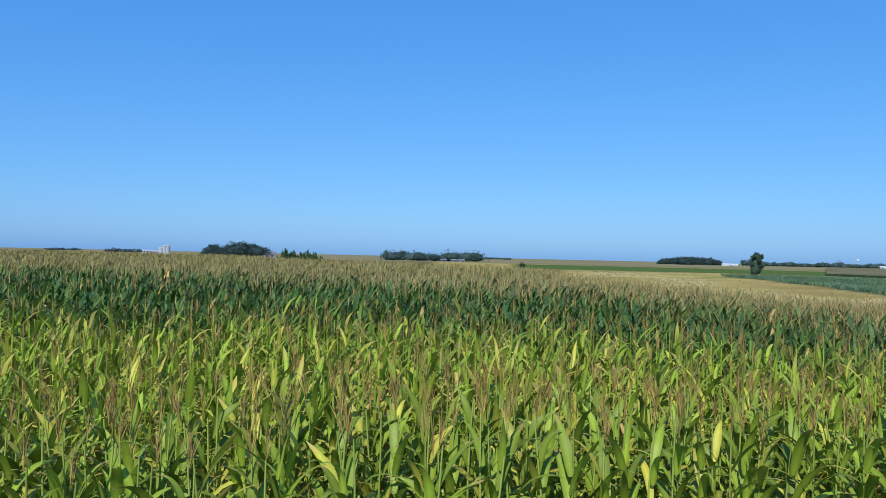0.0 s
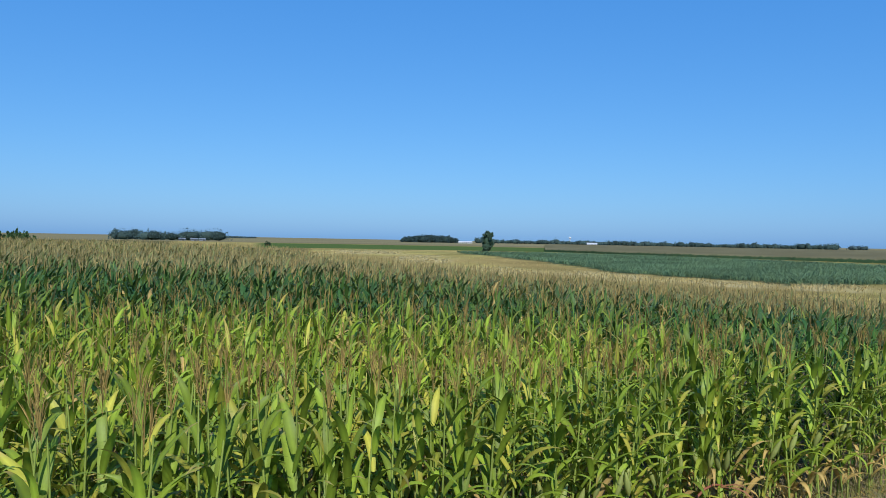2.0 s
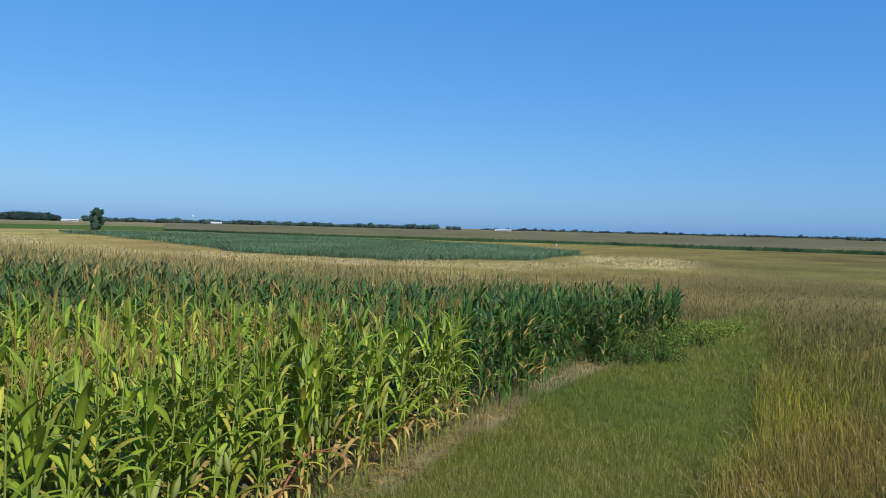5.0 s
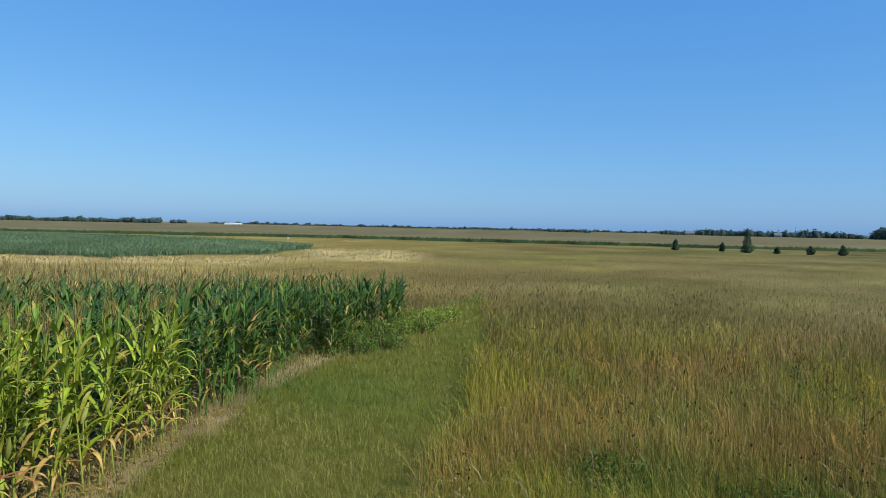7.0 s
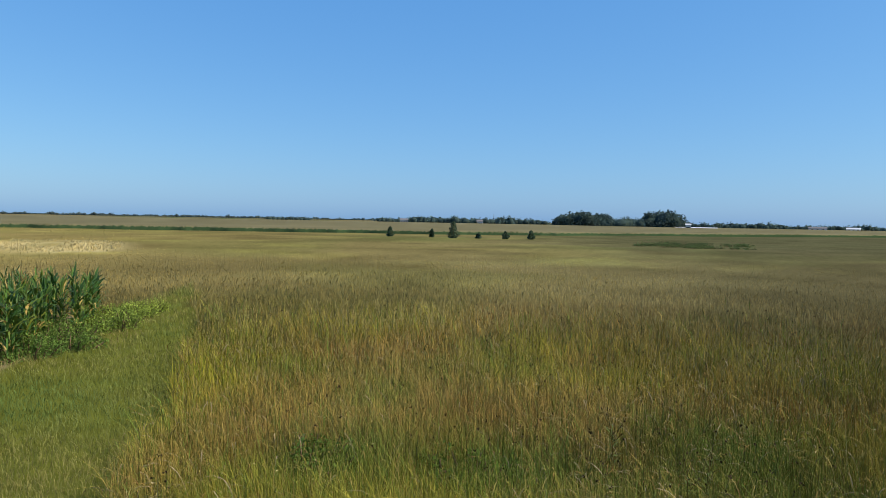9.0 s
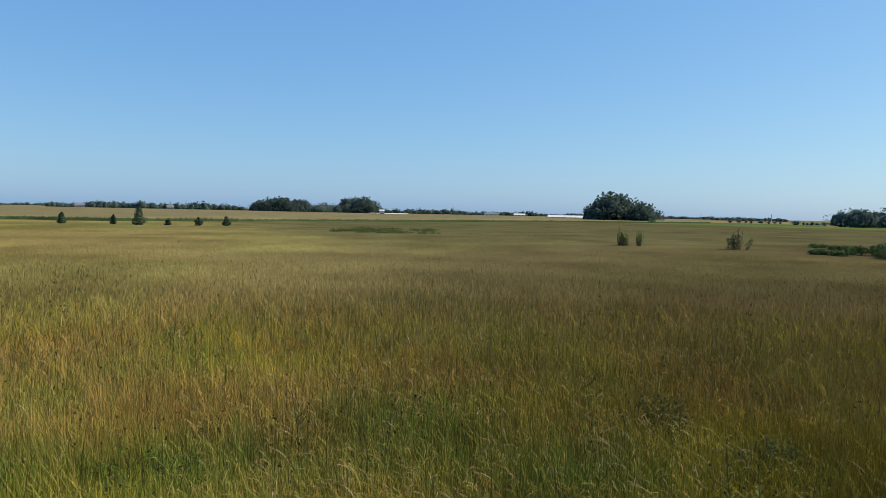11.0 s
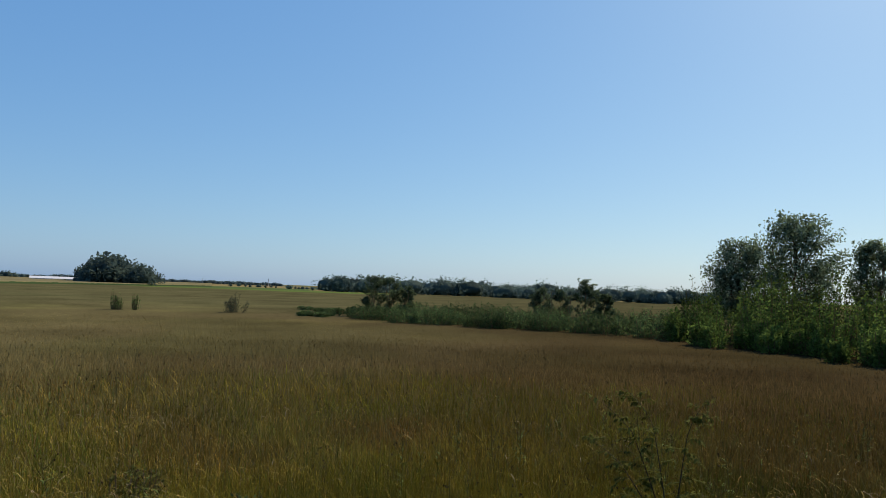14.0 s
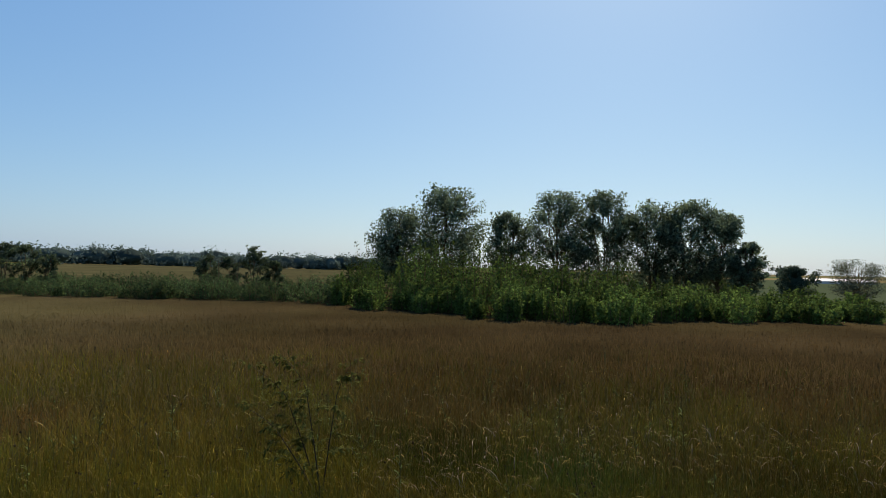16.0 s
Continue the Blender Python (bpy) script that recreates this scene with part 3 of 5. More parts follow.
def build_meadow():
    x, y, d = scatter(230000, 6.5, 36, 38, 222)
    ok = ~in_corn(x, y) & ~in_path(x, y) & ~in_reeds(x, y) & (rng.random(len(x)) > 0.97 * fade(13, 30, d))
    x, y, d = x[ok], y[ok], d[ok]
    n = len(x)
    h = sward_height(x, y) * rng.uniform(0.55, 1.15, n) * (1 - 0.5 * fade(20, 40, d))
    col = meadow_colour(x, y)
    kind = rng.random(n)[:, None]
    # straw and green blades dimmed southward too, painted backlight
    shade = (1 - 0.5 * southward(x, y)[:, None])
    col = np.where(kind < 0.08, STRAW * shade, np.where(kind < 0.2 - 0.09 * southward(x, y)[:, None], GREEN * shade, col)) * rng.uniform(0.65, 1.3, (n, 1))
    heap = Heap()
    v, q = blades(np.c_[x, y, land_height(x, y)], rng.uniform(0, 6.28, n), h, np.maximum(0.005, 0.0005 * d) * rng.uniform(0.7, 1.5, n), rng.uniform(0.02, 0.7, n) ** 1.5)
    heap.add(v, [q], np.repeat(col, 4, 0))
    tagged(heap.make("tall_grass", M_GRASS), "tall rust and straw coloured prairie grass", "grass", kind="stuff")
    # the same grass round the standpoint and behind it
    x, y, d = scatter(42000, 0.5, 30, 0, 360)
    b = bearing(x, y) % 360
    ok = ~in_corn(x, y) & ~in_path(x, y) & ((d < 6.6) | ((b > 222) & (b < 300)))
    x, y, d = x[ok], y[ok], d[ok]
    n = len(x)
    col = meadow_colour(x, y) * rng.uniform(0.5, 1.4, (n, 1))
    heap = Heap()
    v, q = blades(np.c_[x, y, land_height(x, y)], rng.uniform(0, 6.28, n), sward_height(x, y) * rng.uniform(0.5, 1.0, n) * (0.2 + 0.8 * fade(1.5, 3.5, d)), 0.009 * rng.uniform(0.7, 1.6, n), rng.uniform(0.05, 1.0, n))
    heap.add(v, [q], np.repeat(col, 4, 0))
    tagged(heap.make("tall_grass", M_GRASS), "tall rust and straw coloured prairie grass", "grass", kind="stuff")
    # farther off the blades blend into a soft sward
    x, y, d = scatter(200000, 13, 85, 38, 222)
    ok = ~in_corn(x, y) & ~in_path(x, y) & ~in_reeds(x, y) & (rng.random(len(x)) > np.maximum(fade(50, 85, d), 0.7 * (1 - fade(13, 22, d))))
    x, y, d = x[ok], y[ok], d[ok]
    n = len(x)
    h = (0.5 + 0.4 * field(x, y, 3, 14)) * rng.uniform(0.5, 0.9, n) * (1 - 0.8 * fade(16, 55, d))
    dry = dryness(x, y)[:, None]
    # southern sward dimmed further, backlit shade in its colour
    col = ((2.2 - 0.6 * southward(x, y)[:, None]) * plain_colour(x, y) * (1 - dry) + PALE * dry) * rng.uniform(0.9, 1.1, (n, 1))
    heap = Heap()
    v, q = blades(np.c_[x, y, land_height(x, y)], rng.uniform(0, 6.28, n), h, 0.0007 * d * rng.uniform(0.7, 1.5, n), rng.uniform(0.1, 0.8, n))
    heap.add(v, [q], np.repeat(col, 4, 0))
    up = np.repeat(np.c_[rng.normal(0, 0.15, (n, 2)), np.ones(n)], 4, 0)
    up /= np.linalg.norm(up, axis=1)[:, None]
    tagged(heap.make("tall_grass", M_GRASS_FAR, normals=up), "soft sward of tan and olive prairie grass", "grass", kind="stuff")
    # curving blades and stems among the upright ones
    x, y, d = scatter(84000, 6.2, 28, 45, 222)
    ok = ~in_corn(x, y) & ~in_path(x, y) & (rng.random(len(x)) > 0.95 * fade(14, 28, d))
    x, y, d = x[ok], y[ok], d[ok]
    n = len(x)
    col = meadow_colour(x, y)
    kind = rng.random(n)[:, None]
    # same painted dimming southward as on the upright blades
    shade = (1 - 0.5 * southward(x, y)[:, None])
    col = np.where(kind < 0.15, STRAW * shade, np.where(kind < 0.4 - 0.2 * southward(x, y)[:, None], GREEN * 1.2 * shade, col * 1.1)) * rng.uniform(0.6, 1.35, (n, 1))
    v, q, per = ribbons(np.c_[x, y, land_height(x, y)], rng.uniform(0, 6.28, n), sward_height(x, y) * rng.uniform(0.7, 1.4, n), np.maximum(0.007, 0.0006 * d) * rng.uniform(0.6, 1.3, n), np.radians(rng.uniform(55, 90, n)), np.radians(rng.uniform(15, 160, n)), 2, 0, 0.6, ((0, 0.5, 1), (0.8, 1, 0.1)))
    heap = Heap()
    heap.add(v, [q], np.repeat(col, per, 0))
    tagged(heap.make("curving_grass", M_GRASS), "curving green and straw coloured prairie grass", "grass", kind="stuff")
    # specks of seed and small leaves at the tips
    x, y, d = scatter(30000, 6.2, 22, 45, 222)
    ok = ~in_corn(x, y) & ~in_path(x, y)
    x, y, d = x[ok], y[ok], d[ok]
    n = len(x)
    h = sward_height(x, y) * rng.uniform(0.75, 1.1, n)
    pick = rng.random(n)[:, None]
    col = np.where(pick < 0.4, STRAW, np.where(pick < 0.7, RUST, np.where(pick < 0.92, OLIVE, PALE))) * rng.uniform(0.5, 1.05, (n, 1)) * (1 - 0.4 * southward(x, y)[:, None])
    heap = Heap()
    v, q = cards(np.c_[x, y, h], 0.0015 * np.maximum(d, 8) * rng.uniform(0.6, 1.3, n), 2.2)
    heap.add(v, [q], np.repeat(col, 4, 0))
    tagged(heap.make("grass_seeds", M_GRASS), "straw and rust coloured seeds on the grass tips", "grass", kind="stuff")
    x, y, d = scatter(150000, 50, 230, 3, 70)
    dry = dryness(x, y)
    ok = ~in_corn(x, y) & ~in_reeds(x, y) & (rng.random(len(x)) < 0.03 + fade(0.2, 0.6, dry))
    x, y, d, dry = x[ok], y[ok], d[ok], dry[ok][:, None]
    n = len(x)
    col = (2.0 * plain_colour(x, y) * (1 - dry) + PALE * 1.7 * dry) * rng.uniform(0.9, 1.1, (n, 1))
    heap = Heap()
    v, q = blades(np.c_[x, y, land_height(x, y)], rng.uniform(0, 6.28, n), rng.uniform(0.15, 0.4, n), 0.0007 * d, rng.uniform(0.3, 1.0, n))
    heap.add(v, [q], np.repeat(col, 4, 0))
    up = np.repeat(np.c_[rng.normal(0, 0.2, (n, 2)), np.ones(n)], 4, 0)
    up /= np.linalg.norm(up, axis=1)[:, None]
    tagged(heap.make("dry_grass", M_GRASS_FAR, normals=up), "pale dry grass before the reeds", "grass", kind="stuff")
    # nodding seed heads
    x, y, d = scatter(9000, 6.2, 18, 60, 222)
    ok = ~in_corn(x, y) & ~in_path(x, y) & (rng.random(len(x)) < 0.12 + 0.88 * fade(0.5, 0.62, field(x, y, 2.6, 37)))
    x, y, d = x[ok], y[ok], d[ok]
    n = len(x)
    h = sward_height(x, y) * rng.uniform(0.75, 1.1, n)
    az = rng.normal(1.2, 1.4, n)
    heap = Heap()
    foot = np.c_[x, y, land_height(x, y) + 0.22]
    v, q, per = ribbons(foot, az, h, np.maximum(0.004, 0.0004 * d), np.radians(rng.uniform(75, 90, n)), np.radians(rng.uniform(90, 190, n)), 6, 0, 0.8, ((0, 0.6, 0.68, 0.9, 1), (0.5, 0.5, 2.6, 2.4, 0.4)))
    pick = rng.random(n)[:, None]
    col = np.where(pick < 0.45, STRAW, np.where(pick < 0.75, np.array((0.36, 0.28, 0.17)), RUST)) * rng.uniform(0.6, 1.1, (n, 1)) * (1 - 0.25 * southward(x, y)[:, None])
    heap.add(v, [q], np.repeat(col, per, 0))
    tagged(heap.make("seed_heads", M_GRASS), "pale nodding seed heads over the prairie grass", "grass", kind="stuff")
    # dark dry flower heads on thin stems
    x, y, d = scatter(1600, 7, 26, 75, 220)
    clump = (field(x, y, 3.5, 23) > 0.52) & ~in_path(x, y)
    x, y, d = x[clump], y[clump], d[clump]
    n = len(x)
    z = rng.uniform(0.75, 1.15, n)
    heap = Heap()
    v, q = blades(np.c_[x, y, 0 * x], rng.uniform(0, 6.28, n), z, np.maximum(0.006, 0.0005 * d), rng.uniform(0.0, 0.15, n))
    heap.add(v, [q], (0.06, 0.07, 0.03))
    v, q = cards(np.c_[np.repeat(x, 3), np.repeat(y, 3), np.repeat(z * 0.97, 3)] + rng.normal(0, 0.012, (3 * n, 3)), np.maximum(0.032, 0.0021 * np.repeat(d, 3)), 1.0)
    heap.add(v, [q], (0.05, 0.036, 0.018))
    tagged(heap.make("dry_flower_heads", M_GRASS), "dark dried flower heads standing over the grass", "wildflowers", kind="stuff")
    # the mown way
    x, y, d = scatter(310000, 4.5, 50, 5, 90)
    near = scatter(45000, 0.8, 9, -100, 90)
    x, y, d = (np.r_[a, b] for a, b in zip((x, y, d), near))
    ok = in_path(x, y) & ~(in_soil(x, y) & (rng.random(len(x)) < 0.3))
    x, y, d = x[ok], y[ok], d[ok]
    n = len(x)
    g = field(x, y, 1.5, 15)[:, None]
    col = np.array((0.12, 0.165, 0.035)) * (1 - g) + np.array((0.27, 0.225, 0.085)) * g
    col = col + (np.array((0.10, 0.165, 0.045)) - col) * 0.8 * fade(0.5, 0.7, field(x, y, 3.4, 48))[:, None]
    col = col * rng.uniform(0.8, 1.2, (n, 1))
    heap = Heap()
    v, q = blades(np.c_[x, y, land_height(x, y)], rng.uniform(0, 6.28, n), rng.uniform(0.06, 0.2, n) * (1 + 1.6 * fade(-0.9, 0.3, y - corn_front(x)) * rng.random(n)), np.maximum(0.005, 0.0006 * d), rng.uniform(0.2, 0.9, n))
    heap.add(v, [q], np.repeat(col, 4, 0))
    x, y, d = scatter(26000, 5, 26, 5, 70)
    ok = in_soil(x, y)
    x, y = x[ok], y[ok]
    n = len(x)
    litter = Heap()
    v, q, per = ribbons(np.c_[x, y, land_height(x, y) + rng.uniform(0.01, 0.06, n)], rng.uniform(0, 6.28, n), rng.uniform(0.1, 0.35, n), 0.03 * rng.uniform(0.4, 1.2, n), np.radians(rng.uniform(0, 25, n)), np.radians(rng.uniform(10, 50, n)), 3, 0, 0.5)
    litter.add(v, [q], np.repeat(CORN_DRY * rng.uniform(0.5, 1.2, (n, 1)), per, 0))
    tagged(litter.make("leaf_litter", M_GRASS), "dry tan corn leaves lying on bare soil", "leaf litter", kind="stuff")
    tagged(heap.make("mown_grass", M_GRASS), "short grey-green grass of a mown track", "grass", kind="stuff")
    # reeds
    x, y, d = scatter(180000, 66, 200, 20, 62)
    ok = in_reeds(x, y)
    x, y, d = x[ok], y[ok], d[ok]
    n = len(x)
    col = 2.7 * REED * (0.65 + 0.7 * field(bearing(x, y) * 0.8, d * 0.2, 2.5, 16))[:, None] * rng.uniform(0.88, 1.12, (n, 1))
    heap = Heap()
    v, q = blades(np.c_[x, y, land_height(x, y)], rng.uniform(0, 6.28, n), rng.uniform(0.5, 0.85, n), 0.0008 * d, rng.uniform(0.3, 1.0, n))
    heap.add(v, [q], np.repeat(col, 4, 0))
    up = np.repeat(np.c_[rng.normal(0, 0.3, (n, 2)), np.ones(n)], 4, 0)
    up /= np.linalg.norm(up, axis=1)[:, None]
    tagged(heap.make("reeds", M_GRASS_FAR, normals=up), "blue-green bed of reeds and cattails", "reeds", kind="stuff")


build_meadow()


# ---------------------------------------------------------------- far cornfield beyond the meadow
def build_far_corn():
    bs = np.radians(np.arange(28, 136, 0.12))
    deg = np.degrees(bs)
    near = far_corn_edge(deg) + (field(deg, deg * 0, 2, 18) - 0.5) * 4
    rings = [(0.0, 0.0), (0.35, 0.6), (0.9, 0.85)] + [(e, 1.0 + 0.0014 * e) for e in (4, 10, 25, 60, 130, 260, 420)]
    verts, tint = [], []
    for out, up in rings:
        d = near + out
        x, y = d * np.sin(bs), d * np.cos(bs)
        verts.append(np.c_[x, y, up + (rng.normal(0, 0.1, len(bs)) if 0 < up < 0.95 else -0.3 * np.ones(len(bs)) if not up else np.zeros(len(bs)))])
        tint.append(np.where(np.full((len(bs), 1), up < 0.7), np.array((0.045, 0.08, 0.035)), np.array((0.215, 0.19, 0.10))) * (0.8 + 0.4 * field(x, y, 12, 19))[:, None])
    k = len(bs)
    i, j = np.meshgrid(np.arange(len(rings) - 1), np.arange(k - 1), indexing="ij")
    p = i * k + j
    quads = np.stack([p, p + 1, p + k + 1, p + k], -1).reshape(-1, 4)
    ob = solid("far_cornfield", np.concatenate(verts), [quads], M_FARWOOD, None, np.concatenate(tint))
    tagged(ob, "distant cornfield with a dark green edge under tan tassels", "cornfield", kind="stuff")


build_far_corn()


# ---------------------------------------------------------------- woody plants
def crown_cloud(r, blobs, leaves, size):
    """Leaf places scattered in the shells of several lumps."""
    pick = r.choice(len(blobs), leaves, p=np.array([b[3] ** 2 for b in blobs]) / sum(b[3] ** 2 for b in blobs))
    q = r.normal(size=(leaves, 3))
    q /= np.linalg.norm(q, axis=1)[:, None]
    rad = np.array([b[3] for b in blobs])[pick] * r.uniform(0.05, 1.25, leaves) ** 0.6
    return np.array([b[:3] for b in blobs])[pick] + q * rad[:, None] * [1, 1, 0.85]


def lump(c, r3, rough, r):
    """An uneven closed lump of foliage."""
    i, j = np.meshgrid(np.arange(5), np.arange(8), indexing="ij")
    th, ph = (i + 0.25) / 4.5 * np.pi, j / 8 * 2 * np.pi
    k = 1 + rough * r.normal(size=i.shape)
    v = np.stack([np.sin(th) * np.cos(ph) * k, np.sin(th) * np.sin(ph) * k, np.cos(th) * k], -1) * r3 + c
    a, b = np.meshgrid(np.arange(4), np.arange(8), indexing="ij")
    p, q = a * 8 + b, a * 8 + (b + 1) % 8
    return v.reshape(-1, 3), np.stack([p, q, q + 8, p + 8], -1).reshape(-1, 4)


def tree(name, label, place, height, spread, leaves, leaf, tint, seed, trunk=0.3, category="tree", group="", start=0.3, core=0.0):
    """Trunk, limbs and a crown of single leaves."""
    r = np.random.default_rng(seed)
    thing = new(name)
    thing.location = (place[0], place[1], float(land_height(np.array([place[0]]), np.array([place[1]]))[0]))
    wood = Heap()
    zs = np.linspace(-0.1, height * 0.8, 9)
    sway = np.c_[0.05 * height * np.sin(zs / height * 3 + seed) * zs / height, 0.05 * height * np.cos(zs / height * 2.3 + seed) * zs / height, zs]
    v, q = tube(sway, np.linspace(trunk, trunk * 0.2, 9), 8)
    wood.add(v, [q])
    blobs = [(sway[-1, 0], sway[-1, 1], height - spread * 0.16, spread * 0.14)]
    for i in range(28):
        t = r.uniform(start, 0.98)
        at = np.array([np.interp(t * height * 0.8, zs, sway[:, 0]), np.interp(t * height * 0.8, zs, sway[:, 1]), t * height * 0.8])
        a, reach = r.uniform(0, 6.28), spread * 0.5 * r.uniform(0.4, 1.0) * math.sin(math.pi * (0.25 + 0.55 * t))
        end = at + [math.sin(a) * reach, math.cos(a) * reach, reach * r.uniform(0.1, 0.85)]
        midp = (at + end) / 2 + [0, 0, -0.1 * reach]
        v, q = tube([at, midp, end], [trunk * 0.35 * (1.1 - t), trunk * 0.2 * (1.1 - t), trunk * 0.05], 5)
        wood.add(v, [q])
        for f in (0.5, 0.75, 1.0, 1.15):
            p = at + (end - at) * f
            rad = spread * r.uniform(0.06, 0.13)
            blobs.append((p[0] + r.normal(0, 0.05 * spread), p[1] + r.normal(0, 0.05 * spread), min(p[2], height * r.uniform(0.86, 1.0) - rad * 1.2), rad))
    wood.make("trunk", M_BARK, thing)
    at = crown_cloud(r, blobs, leaves, leaf)
    v, q = cards(at, leaf * r.uniform(0.6, 1.3, leaves), 1.4)
    crown = Heap()
    # filler lumps inside the crown, tinted darker to paint its inner shade
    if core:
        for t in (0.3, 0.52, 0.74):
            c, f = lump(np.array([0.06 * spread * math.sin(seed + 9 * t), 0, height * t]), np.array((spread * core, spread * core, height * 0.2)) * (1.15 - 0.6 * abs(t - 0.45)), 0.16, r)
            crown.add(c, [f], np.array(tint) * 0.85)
    crown.add(v, [q], np.repeat(np.array(tint) * r.uniform(0.7, 1.3, (leaves, 1)), 4, 0))
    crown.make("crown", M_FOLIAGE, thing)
    return tagged(thing, label, category, group)


def shrub(name, label, place, height, spread, leaves, leaf, tint, seed, group="", category="shrub"):
    """Many upright stems from the ground with leaves along them."""
    r = np.random.default_rng(seed)
    thing = new(name)
    thing.location = (place[0], place[1], float(land_height(np.array([place[0]]), np.array([place[1]]))[0]))
    stems, at = Heap(), []
    count = 20
    for i in range(count):
        a, reach = r.uniform(0, 6.28), spread * 0.5 * math.sqrt(r.random())
        h = height * r.uniform(0.62, 1.0) * (1 - 0.42 * (reach / (0.5 * spread)) ** 2)
        foot = np.array([math.sin(a) * reach * 0.6, math.cos(a) * reach * 0.6, -0.05])
        tip = np.array([math.sin(a) * reach, math.cos(a) * reach, h])
        v, q = tube([foot, (foot + tip) / 2 + r.normal(0, 0.05, 3), tip], [0.03, 0.02, 0.006], 4)
        stems.add(v, [q])
        t = r.uniform(0.08, 1.02, leaves // count)
        at.append(foot + (tip - foot) * t[:, None] + r.normal(0, 1, (len(t), 3)) * spread * 0.085 * (1.2 - t[:, None] * 0.95))
    tagged(stems.make("stem", M_BARK, thing), kind="stuff")
    at = np.concatenate(at)
    at[:, 2] = np.abs(at[:, 2])
    v, q = cards(at, leaf * r.uniform(0.6, 1.3, len(at)), 1.5)
    crown = Heap()
    crown.add(v, [q], np.repeat(np.array(tint) * r.uniform(0.7, 1.3, (len(at), 1)), 4, 0))
    crown.make("foliage", M_FOLIAGE, thing)
    return tagged(thing, label, category, group)


def rise(d, el):
    """The height at which something d metres off shows el degrees over the horizon."""
    return EYE + d * math.tan(radians(el))


def wood_tree(heap, r, x, y, h, w, tint, n=90):
    """A far broad crown, dense with leaves down to the ground, with boughs of uneven size."""
    lumps = []
    for _ in range(18 if n > 200 else 8):
        up, a = math.acos(r.uniform(-0.15, 1.0)), r.uniform(0, 6.28)
        rad = w * r.uniform(0.10, 0.20)
        k = r.uniform(0.56, 0.80)
        lumps.append((x + k * 0.5 * w * math.sin(up) * math.sin(a), y + k * 0.5 * w * math.sin(up) * math.cos(a), min(h * (0.36 + k * 0.62 * math.cos(up)), h - rad * 0.8), rad))
    # core lump behind the leaves, its darker tint standing for crown shade
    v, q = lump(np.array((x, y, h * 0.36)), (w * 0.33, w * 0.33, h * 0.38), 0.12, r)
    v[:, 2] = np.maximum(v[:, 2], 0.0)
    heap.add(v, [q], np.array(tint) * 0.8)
    at = crown_cloud(r, lumps, n, 1)
    at[:, 2] = np.clip(at[:, 2], 0.2, h * 1.03)
    m = n // 5
    a = r.uniform(0, 6.28, m)
    at[:m] = np.c_[x + 0.5 * w * np.sin(a), y + 0.5 * w * np.cos(a), h * r.uniform(0.02, 0.4, m)]
    v, q = cards(at, h * (0.11 if n > 200 else 0.18) * r.uniform(0.5, 1.3, n), 1.1)
    heap.add(v, [q], np.repeat(np.array(tint) * r.uniform(0.75, 1.3, (n, 1)), 4, 0))


def woods(name, label, b0, b1, d, el0, el1, tint, step=0.8, dome=False):
    """A far belt of trees, ragged or domed."""
    heap, b = Heap(), b0
    r = np.random.default_rng(int(abs(b0) * 10))
    while b < b1:
        dd = d * r.uniform(0.96, 1.06)
        wave = float(field(np.array([b * d / 300.0]), np.array([b0]), 1.7, 52)[0])
        share = math.sqrt(max(0.0, 1 - ((2 * b - b0 - b1) / (b1 - b0)) ** 2)) if dome else min(1.0, 0.1 + 1.9 * wave**2) * r.uniform(0.6, 1.15)
        h = rise(d, el0 + (el1 - el0) * share) * (r.uniform(0.94, 1.04) if dome or d > 650 else r.uniform(0.84, 1.1))
        w = h * (r.uniform(1.2, 2.0) if dome else r.uniform(1.0, 2.6) if d < 650 else r.uniform(0.7, 2.1))
        b += math.degrees(w / d) * 0.27 * step
        x, y = spot(b, dd)
        wood_tree(heap, r, x, y, h, w, np.array(tint) * (0.72 if dome else r.uniform(0.85, 1.25)), 900 if dome else 400 if d < 650 else 84)
        b += math.degrees(w / d) * 0.27 * step * r.uniform(0.4, 1.0)
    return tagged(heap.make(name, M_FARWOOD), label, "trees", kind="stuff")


# both tints paler and bluer than near leaves: distance haze painted in
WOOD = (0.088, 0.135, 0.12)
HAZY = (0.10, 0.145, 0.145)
woods("woods", "dark far grove beside a farmstead", -18.2, -16.8, 450, 0.2, 0.6, WOOD, 0.4, True)
woods("woods", "dark far grove beside a farmstead", -16.7, -14.4, 450, 0.4, 0.92, WOOD, 0.4, True)
woods("woods", "long low dark grove beyond the corn", -4.7, 0.0, 520, 0.25, 0.5, WOOD)
woods("woods", "long low dark grove beyond the corn", 0.1, 2.5, 520, 0.45, 0.8, WOOD)
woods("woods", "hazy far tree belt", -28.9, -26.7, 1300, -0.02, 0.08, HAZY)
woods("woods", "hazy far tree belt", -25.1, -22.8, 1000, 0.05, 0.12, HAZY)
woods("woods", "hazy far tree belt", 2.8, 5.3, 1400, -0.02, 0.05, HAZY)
woods("woods", "dark far woodlot", 16.7, 20.9, 900, 0.1, 0.45, WOOD, 0.5, True)
woods("woods", "ragged far tree belt across the plain", 22.5, 48.5, 1050, 0.08, 0.34, WOOD, 0.9)
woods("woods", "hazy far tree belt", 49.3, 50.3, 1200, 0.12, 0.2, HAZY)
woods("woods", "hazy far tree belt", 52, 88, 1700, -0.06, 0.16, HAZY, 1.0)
woods("woods", "far trees round farmsteads", 78.2, 81.5, 900, 0.05, 0.18, WOOD, 1.2)
woods("woods", "far trees round farmsteads", 86.8, 88.5, 800, 0.15, 0.26, WOOD)
woods("woods", "far trees round farmsteads", 89.1, 99.8, 760, 0.2, 0.52, WOOD)
